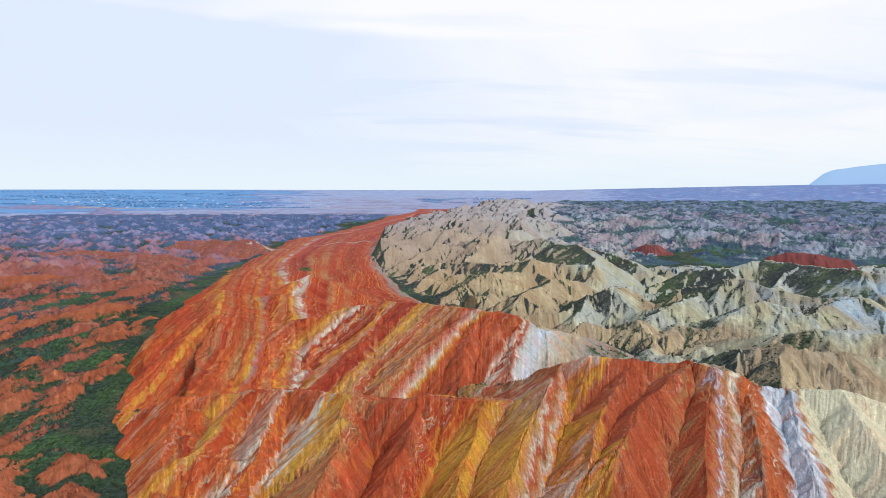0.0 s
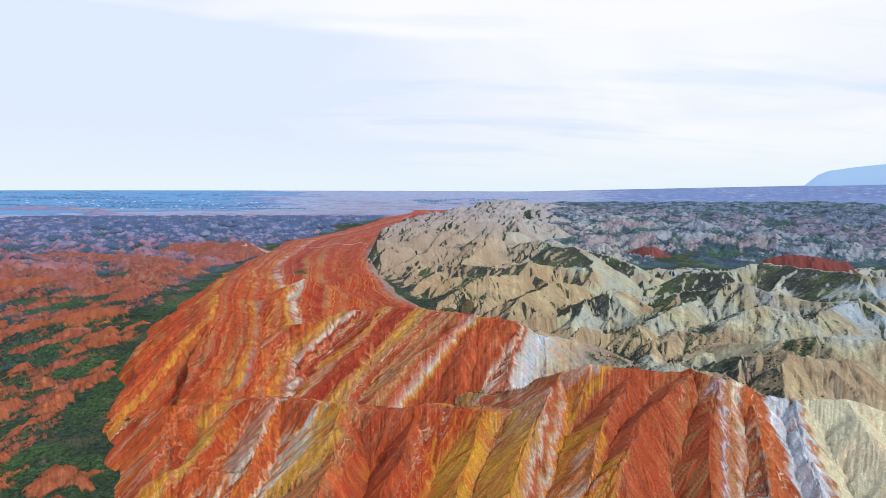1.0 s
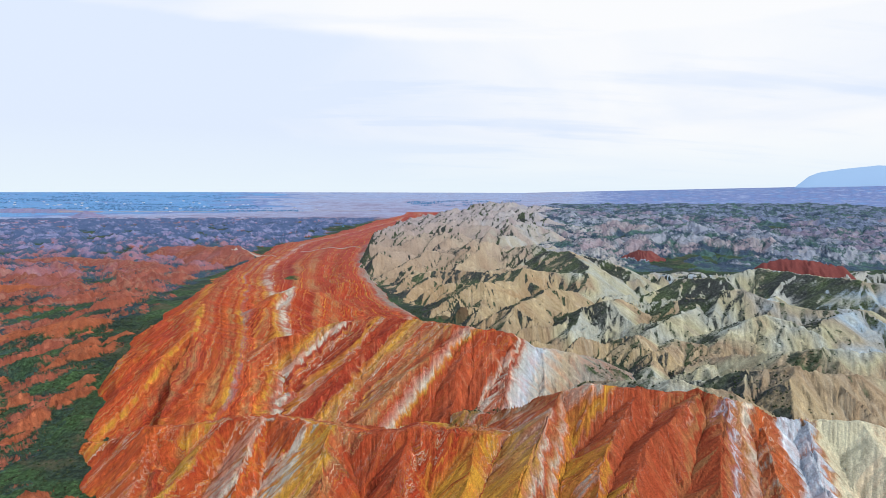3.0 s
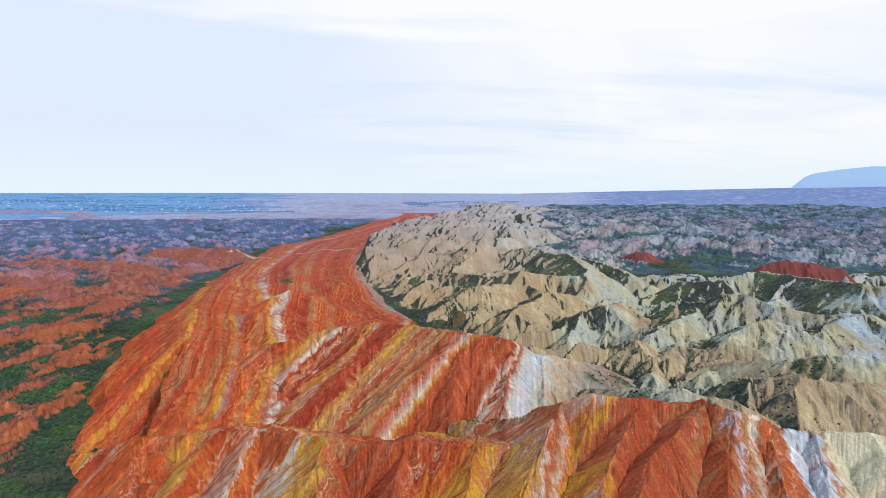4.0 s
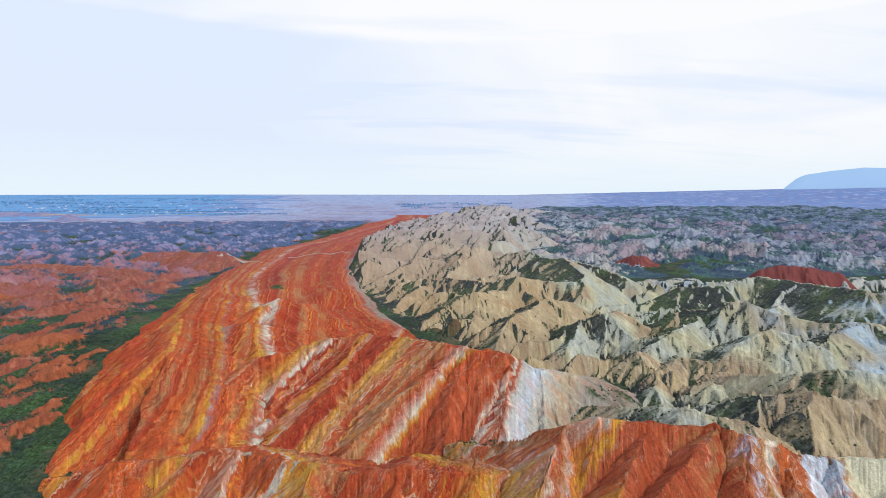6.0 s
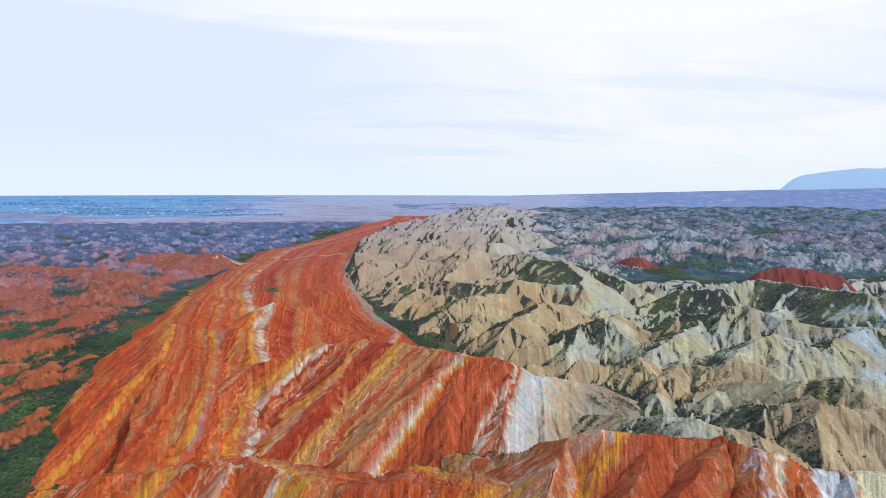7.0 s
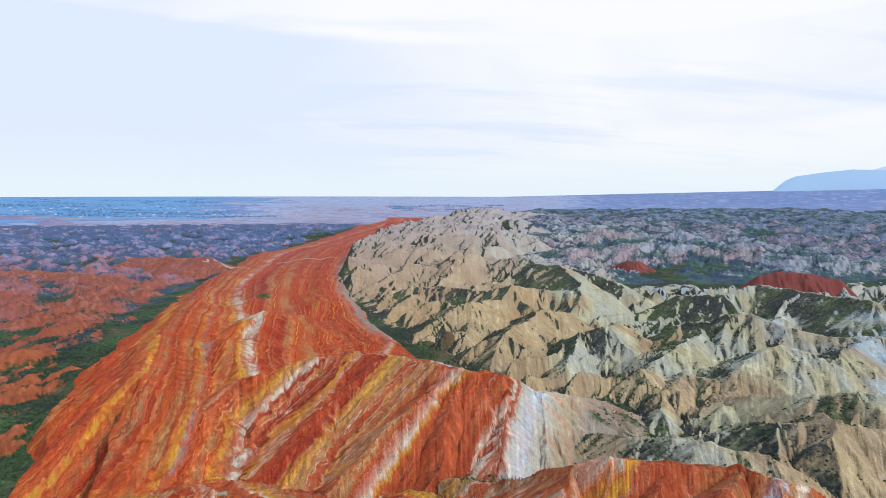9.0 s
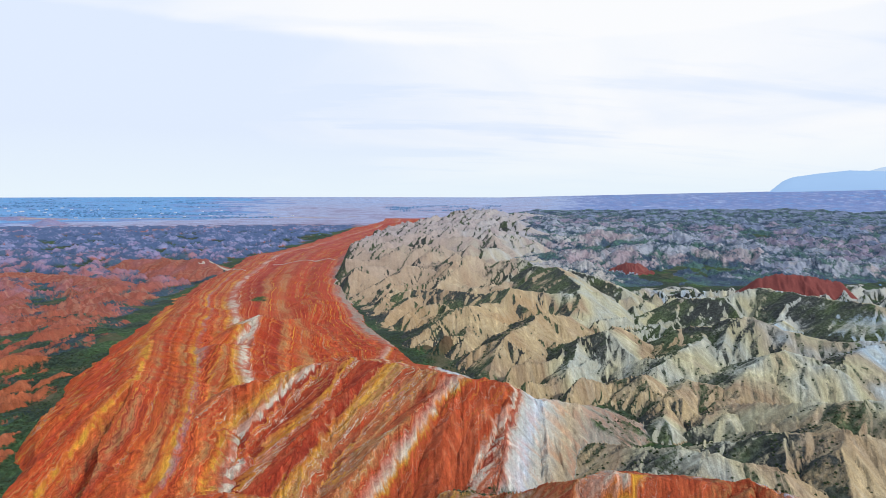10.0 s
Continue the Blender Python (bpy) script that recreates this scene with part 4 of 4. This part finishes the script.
for index in list(range(4)) + [k for k, h in enumerate(LAYERS) if h.kind == "stuff"]:
    # crumbs cut off from a ridge belong to what surrounds them
    spot = np.nonzero(face_owner == index)[0]
    piece = pieces(QUADS[spot], np.zeros(len(spot), int))
    crumb = spot[np.bincount(piece, minlength=len(spot))[piece] < 600]
    for turn in range(40):
        crumb = crumb[face_owner[crumb] == index]
        face_owner[crumb] = np.where((face_owner[crumb - 1] < 4) & (index > 3), -1, face_owner[crumb - 1])
for index, h in enumerate(LAYERS):
    f = QUADS[face_owner == index]
    if not len(f):
        continue
    if index < 4:
        thing = tagged(new(h.name), h.label, h.category, h.group, h.kind)
        mid = HEIGHT[f[:, 0]].argmax()
        foot = Vector((float(GX[f[mid, 0]]), float(GY[f[mid, 0]]), float(HEIGHT[f].min())))
        thing.location = foot
        stops = bands_of(h.material)
        wide = [stops[0]]
        for q in stops[1:]:
            if q[0] - wide[-1][0] > 0.035:
                wide.append(q)
        stops = wide
        ax, ay, az = GX[f].mean(axis=1), GY[f].mean(axis=1), h.plan
        where = h.strata(ax, ay, ay * 0 + az, True)
        at = np.searchsorted([(a[0] + b_[0]) / 2 for a, b_ in zip(stops[:-1], stops[1:])], where)
        chart = np.full(len(QUADS), -1)
        chart[face_owner == index] = at
        spot = np.nonzero(face_owner == index)[0]
        for turn in range(5):
            # slivers go to the band beside them
            piece = pieces(f, at)
            thin = np.bincount(piece, minlength=len(f))[piece] <= 150
            for side_ in (-1, 1, -NA, NA):
                beside = chart[np.clip(spot[thin] + side_, 0, len(QUADS) - 1)]
                at[thin] = np.where(beside >= 0, beside, at[thin])
                chart[spot] = at
        piece = pieces(f, at)
        for k, (p, tone) in enumerate(stops):
            own, count = np.unique(piece[at == k], return_counts=True)
            for label_ in own[count > 15]:
                keep = (at == k) & (piece == label_)
                if label_ == own[count.argmax()]:
                    keep |= (at == k) & np.isin(piece, own[count <= 15])
                ob = sheet("rock_band", f[keep], tone + " rock band", h.material, "")
                ob.parent = thing
                ob.matrix_parent_inverse = Matrix.Translation(-foot)
            if len(own) and count.max() <= 15:
                ob = sheet("rock_band", f[at == k], tone + " rock band", h.material, "")
                ob.parent = thing
                ob.matrix_parent_inverse = Matrix.Translation(-foot)
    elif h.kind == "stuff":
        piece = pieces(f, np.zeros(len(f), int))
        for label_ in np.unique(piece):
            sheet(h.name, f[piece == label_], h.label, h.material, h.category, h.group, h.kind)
    else:
        sheet(h.name, f, h.label, h.material, h.category, h.group, h.kind)
sheet("ground", QUADS[face_owner < 0], "green scrubby valley floor and far plain coloured with haze", MAT_GROUND, "ground", kind="structure")


# ---- the far range ----
def far_range(name, label, heading, span, distance, tops, tone):
    """A range so far off that it is a plain silhouette with depth, its haze blue given as glow: a row of rounded
    shoulders, closed behind.
    """
    bm = bmesh.new()
    n_ = 90
    rows = []
    for i in range(n_ + 1):
        t = i / n_
        a = radians(heading + (t - 0.5) * span)
        top = float(np.interp(t, [p for p, _ in tops], [h for _, h in tops])) + (noise.noise((t * 14, distance * 0.01, 0)) * 5 + noise.noise((t * 45, 3, 0)) * 2)
        x, y = math.sin(a), math.cos(a)
        rows.append([bm.verts.new((x * distance * f, y * distance * f, h)) for f, h in ((0.955, 60), (0.97, 60 + (top - 60) * 0.55), (0.985, top), (0.995, top * 0.9), (0.999, 40))])
    for a, b in zip(rows[:-1], rows[1:]):
        for k in range(4):
            bm.faces.new((a[k], b[k], b[k + 1], a[k + 1]))
    me = bpy.data.meshes.new(name)
    bm.to_mesh(me)
    bm.free()
    for p in me.polygons:
        p.use_smooth = True
    m = bpy.data.materials.new(name)
    m.use_nodes = True
    e = m.node_tree.nodes["Principled BSDF"]
    e.inputs["Roughness"].default_value = 1
    e.inputs["Specular IOR Level"].default_value = 0
    tc = m.node_tree.nodes.new("ShaderNodeTexNoise")
    tc.inputs["Scale"].default_value = 0.004
    tc.inputs["Detail"].default_value = 6
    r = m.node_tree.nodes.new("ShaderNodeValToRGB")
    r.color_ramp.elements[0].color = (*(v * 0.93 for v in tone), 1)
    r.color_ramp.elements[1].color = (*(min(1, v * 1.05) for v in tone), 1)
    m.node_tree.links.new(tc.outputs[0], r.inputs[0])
    # the haze over the range is put in as blue emission
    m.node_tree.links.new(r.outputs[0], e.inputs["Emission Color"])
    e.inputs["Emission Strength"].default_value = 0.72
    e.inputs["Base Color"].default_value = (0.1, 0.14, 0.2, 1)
    me.materials.append(m)
    return tagged(new(name, me), label, "backdrop", kind="structure")


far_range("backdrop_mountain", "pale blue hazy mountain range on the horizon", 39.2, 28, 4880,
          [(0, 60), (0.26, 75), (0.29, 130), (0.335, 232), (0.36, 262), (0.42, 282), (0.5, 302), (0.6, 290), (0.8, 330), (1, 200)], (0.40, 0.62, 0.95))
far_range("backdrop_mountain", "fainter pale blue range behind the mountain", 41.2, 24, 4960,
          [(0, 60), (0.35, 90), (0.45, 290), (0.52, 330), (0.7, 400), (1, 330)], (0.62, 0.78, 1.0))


# ---- things on the ground ----
def ground_z(x, y):
    """Height of the land at a place."""
    r, a = math.hypot(x, y), math.atan2(x, y)
    i = int(np.clip(np.searchsorted(RINGS, r) - 1, 0, NR - 2))
    j = int(np.clip(np.searchsorted(ANGLES[:1150], a) - 1, 0, 1148))
    q = HEIGHT.reshape(NR, NA)
    u, v = (r - RINGS[i]) / (RINGS[i + 1] - RINGS[i]), (a - ANGLES[j]) / (ANGLES[j + 1] - ANGLES[j])
    return float((q[i, j] * (1 - u) + q[i + 1, j] * u) * (1 - v) + (q[i, j + 1] * (1 - u) + q[i + 1, j + 1] * u) * v)


def plain_material(name, tone, rough=0.9, spread=0.25, scale=0.8):
    m = bpy.data.materials.new(name)
    m.use_nodes = True
    n, l = m.node_tree.nodes, m.node_tree.links
    t, r = n.new("ShaderNodeTexNoise"), n.new("ShaderNodeValToRGB")
    tc = n.new("ShaderNodeTexCoord")
    l.new(tc.outputs["Object"], t.inputs["Vector"])
    t.inputs["Scale"].default_value, t.inputs["Detail"].default_value = scale, 6
    r.color_ramp.elements[0].position, r.color_ramp.elements[1].position = 0.3, 0.7
    r.color_ramp.elements[0].color = (*(c * (1 - spread) for c in tone), 1)
    r.color_ramp.elements[1].color = (*(min(1, c * (1 + spread)) for c in tone), 1)
    l.new(t.outputs["Fac"], r.inputs[0])
    b = n["Principled BSDF"]
    l.new(r.outputs[0], b.inputs["Base Color"])
    b.inputs["Roughness"].default_value = rough
    b.inputs["Specular IOR Level"].default_value = 0.2
    return m


def part(name, bm, material, parent, label=""):
    me = bpy.data.meshes.new(name)
    bm.to_mesh(me)
    bm.free()
    me.materials.append(material)
    ob = new(name, me)
    ob.parent = parent
    if label:
        tagged(ob, label)
    return ob


MAT_PATH = plain_material("pale_gravel", (0.40, 0.34, 0.30))
MAT_SHRUB = plain_material("shrub_leaf", (0.042, 0.060, 0.028), spread=0.5, scale=0.4)
# the blue of these far leaves is distance haze put into the colour
MAT_TREE = plain_material("hazed_tree_leaf", (0.10, 0.23, 0.41), spread=0.4, scale=0.05)
MAT_WALLS = plain_material("whitewash", (0.72, 0.72, 0.74), spread=0.08)
MAT_ROOF = plain_material("roof_sheet", (0.34, 0.40, 0.52), spread=0.15)


def path_strip(name, label, points, width, step=4.0, lift_=0.35):
    """A beaten path draped over the land, with a raised edge thickness."""
    run, pts = 0.0, []
    for a, b in zip(points[:-1], points[1:]):
        d = math.dist(a, b)
        k = max(1, int(d / step))
        for i in range(k):
            t = i / k
            pts.append((a[0] + (b[0] - a[0]) * t, a[1] + (b[1] - a[1]) * t))
    pts.append(points[-1])
    bm = bmesh.new()
    rows = []
    for i, (x, y) in enumerate(pts):
        p, q = pts[max(i - 1, 0)], pts[min(i + 1, len(pts) - 1)]
        dx, dy = q[0] - p[0], q[1] - p[1]
        n_ = math.hypot(dx, dy) or 1
        w = width * (0.8 + 0.4 * noise.noise((x * 0.06, y * 0.06, 0)) + 0.2) / 2
        row = []
        for s, h in ((-1.05, -0.6), (-1, lift_), (0, lift_ + 0.05), (1, lift_), (1.05, -0.6)):
            px, py = x - dy / n_ * w * s, y + dx / n_ * w * s
            row.append(bm.verts.new((px, py, ground_z(px, py) + h)))
        rows.append(row)
    for a, b in zip(rows[:-1], rows[1:]):
        for k in range(4):
            bm.faces.new((a[k], a[k + 1], b[k + 1], b[k]))
    me = bpy.data.meshes.new(name)
    bm.to_mesh(me)
    bm.free()
    me.materials.append(MAT_PATH)
    return tagged(new(name, me), label, "path", kind="structure")


path_strip("path", "narrow pale footpath across a sage green slope", [(116, 199), (126, 203), (138, 205), (150, 204), (165, 199), (185, 190)], 1.3, 2.0)
path_strip("path", "white worn visitor path beside the red ridge", [(-352, 975), (-330, 992), (-305, 1003), (-285, 1000)], 5, 8, 0.5)
path_strip("path", "white worn visitor path beside the red ridge", [(-305, 1003), (-290, 960), (-262, 930)], 2.2, 8, 0.5)
path_strip("path", "pale path crossing the long red ridge", [(-240, 1010), (-205, 1022), (-165, 1030), (-135, 1034)], 3.2, 6, 0.6)
path_strip("road", "pale straight road across the far plain", [(-1250, 2350), (-900, 2440), (-560, 2500), (-250, 2560)], 14, 30, 1.0)
path_strip("road", "pale straight road across the far plain", [(-1500, 2250), (-1250, 2350)], 16, 30, 1.0)


def clump(verts, faces, x, y, z, r, h, seed):
    """An uneven leafy clump: a squashed, jittered twelve-sided ball."""
    rnd = random.Random(seed)
    base = len(verts)
    ring = 5
    verts.append((x, y, z - h * 0.15))
    for lvl, (hr, rr) in enumerate(((0.15, 0.85), (0.6, 0.8))):
        for i in range(ring):
            a = 2 * math.pi * (i + 0.5 * lvl) / ring + rnd.uniform(-0.3, 0.3)
            k = r * rr * rnd.uniform(0.7, 1.25)
            verts.append((x + math.cos(a) * k, y + math.sin(a) * k, z + h * hr * rnd.uniform(0.8, 1.25)))
    verts.append((x + rnd.uniform(-.2, .2) * r, y + rnd.uniform(-.2, .2) * r, z + h * rnd.uniform(0.85, 1.15)))
    for i in range(ring):
        j = (i + 1) % ring
        faces.append((base + 1 + i, base + 1 + j, base + 6 + i))
        faces.append((base + 1 + j, base + 6 + j, base + 6 + i))
        faces.append((base + 6 + i, base + 6 + j, base + 11))


def stuff(name, label, verts, faces, material, category):
    me = bpy.data.meshes.new(name)
    me.from_pydata(verts, [], faces)
    me.materials.append(material)
    return tagged(new(name, me), label, category, kind="stuff")


# shrubs on the valley floors and in the gullies of the pale hills
pick = np.random.RandomState(21)
cand = np.nonzero((RAD > 150) & (RAD < 520) & front & (PLANTS > 0.42) & (np.abs(np.arctan2(GX, GY)) < radians(47)))[0]
wgt = RAD[cand] ** 2
cand = pick.choice(cand, 9000, replace=False, p=wgt / wgt.sum())
vv, ff = [], []
for i, k in enumerate(cand):
    r = pick.uniform(0.22, 0.75)
    clump(vv, ff, float(GX[k]), float(GY[k]), float(HEIGHT[k]), r, r * pick.uniform(0.8, 1.3), i)
stuff("shrubs", "low dark green scrub bushes", vv, ff, MAT_SHRUB, "shrubs")

# shelter belts and orchards on the irrigated plain
vv, ff = [], []
for belt in range(100):
    x0, y0 = pick.uniform(-3000, -600), 2420 + 1500 * pick.uniform(0, 1) ** 1.8
    if math.hypot(x0, y0) > 4750 or x0 > -0.3 * y0:
        continue
    a, n_ = pick.choice([0.1, 0.12, 0.16, 1.5]) + pick.uniform(-0.06, 0.06), pick.randint(8, 40)
    for i in range(n_):
        x, y = x0 + math.cos(a) * i * 11 + pick.uniform(-16, 16), y0 + math.sin(a) * i * 11 + pick.uniform(-22, 22)
        if math.hypot(x, y) < 4850:
            clump(vv, ff, x, y, ground_z(x, y), pick.uniform(3, 6.5), pick.uniform(3, 7), belt * 50 + i)
for belt in range(26):
    x0, y0 = pick.uniform(-150, 500), pick.uniform(3000, 3600)
    for i in range(pick.randint(4, 14)):
        x, y = x0 + i * 12 + pick.uniform(-5, 5), y0 + pick.uniform(-6, 6)
        clump(vv, ff, x, y, ground_z(x, y), pick.uniform(4, 7), pick.uniform(5, 9), 9000 + belt * 50 + i)
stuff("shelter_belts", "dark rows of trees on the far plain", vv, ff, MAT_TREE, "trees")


def farmhouse(x, y, w, d, h, turn):
    base = tagged(new("farmhouse"), "small white farmhouse on the far plain", "house", "farmhouses on the plain")
    base.matrix_world = pose(x, y, ground_z(x, y) - 0.3, 0, 0, turn)
    bm = bmesh.new()
    bmesh.ops.create_cube(bm, size=1, matrix=Matrix.Translation((0, 0, h / 2)) @ Matrix.Diagonal((w, d, h, 1)))
    bmesh.ops.bevel(bm, geom=bm.edges[:], offset=0.15, segments=1, affect="EDGES")
    part("wall", bm, MAT_WALLS, base)
    bm = bmesh.new()
    e, t = 0.8, h * 0.35
    vs = [bm.verts.new(p) for p in ((-w / 2 - e, -d / 2 - e, h), (w / 2 + e, -d / 2 - e, h), (w / 2 + e, d / 2 + e, h), (-w / 2 - e, d / 2 + e, h), (-w / 2 - e, 0, h + t), (w / 2 + e, 0, h + t))]
    for f in ((0, 1, 5, 4), (2, 3, 4, 5), (0, 4, 3), (1, 2, 5), (3, 2, 1, 0)):
        bm.faces.new([vs[i] for i in f])
    part("roof", bm, MAT_ROOF, base, "blue-grey gabled roof")


for i in range(44):
    cx, cy = ((-1950, 2750), (-2300, 2700), (-1250, 2650), (-1500, 3100), (-1000, 2800))[i % 5]
    farmhouse(cx + pick.normal(0, 210), cy + pick.normal(0, 150), pick.uniform(7, 14), pick.uniform(6, 9), pick.uniform(3, 4.5), pick.uniform(-12, 12))
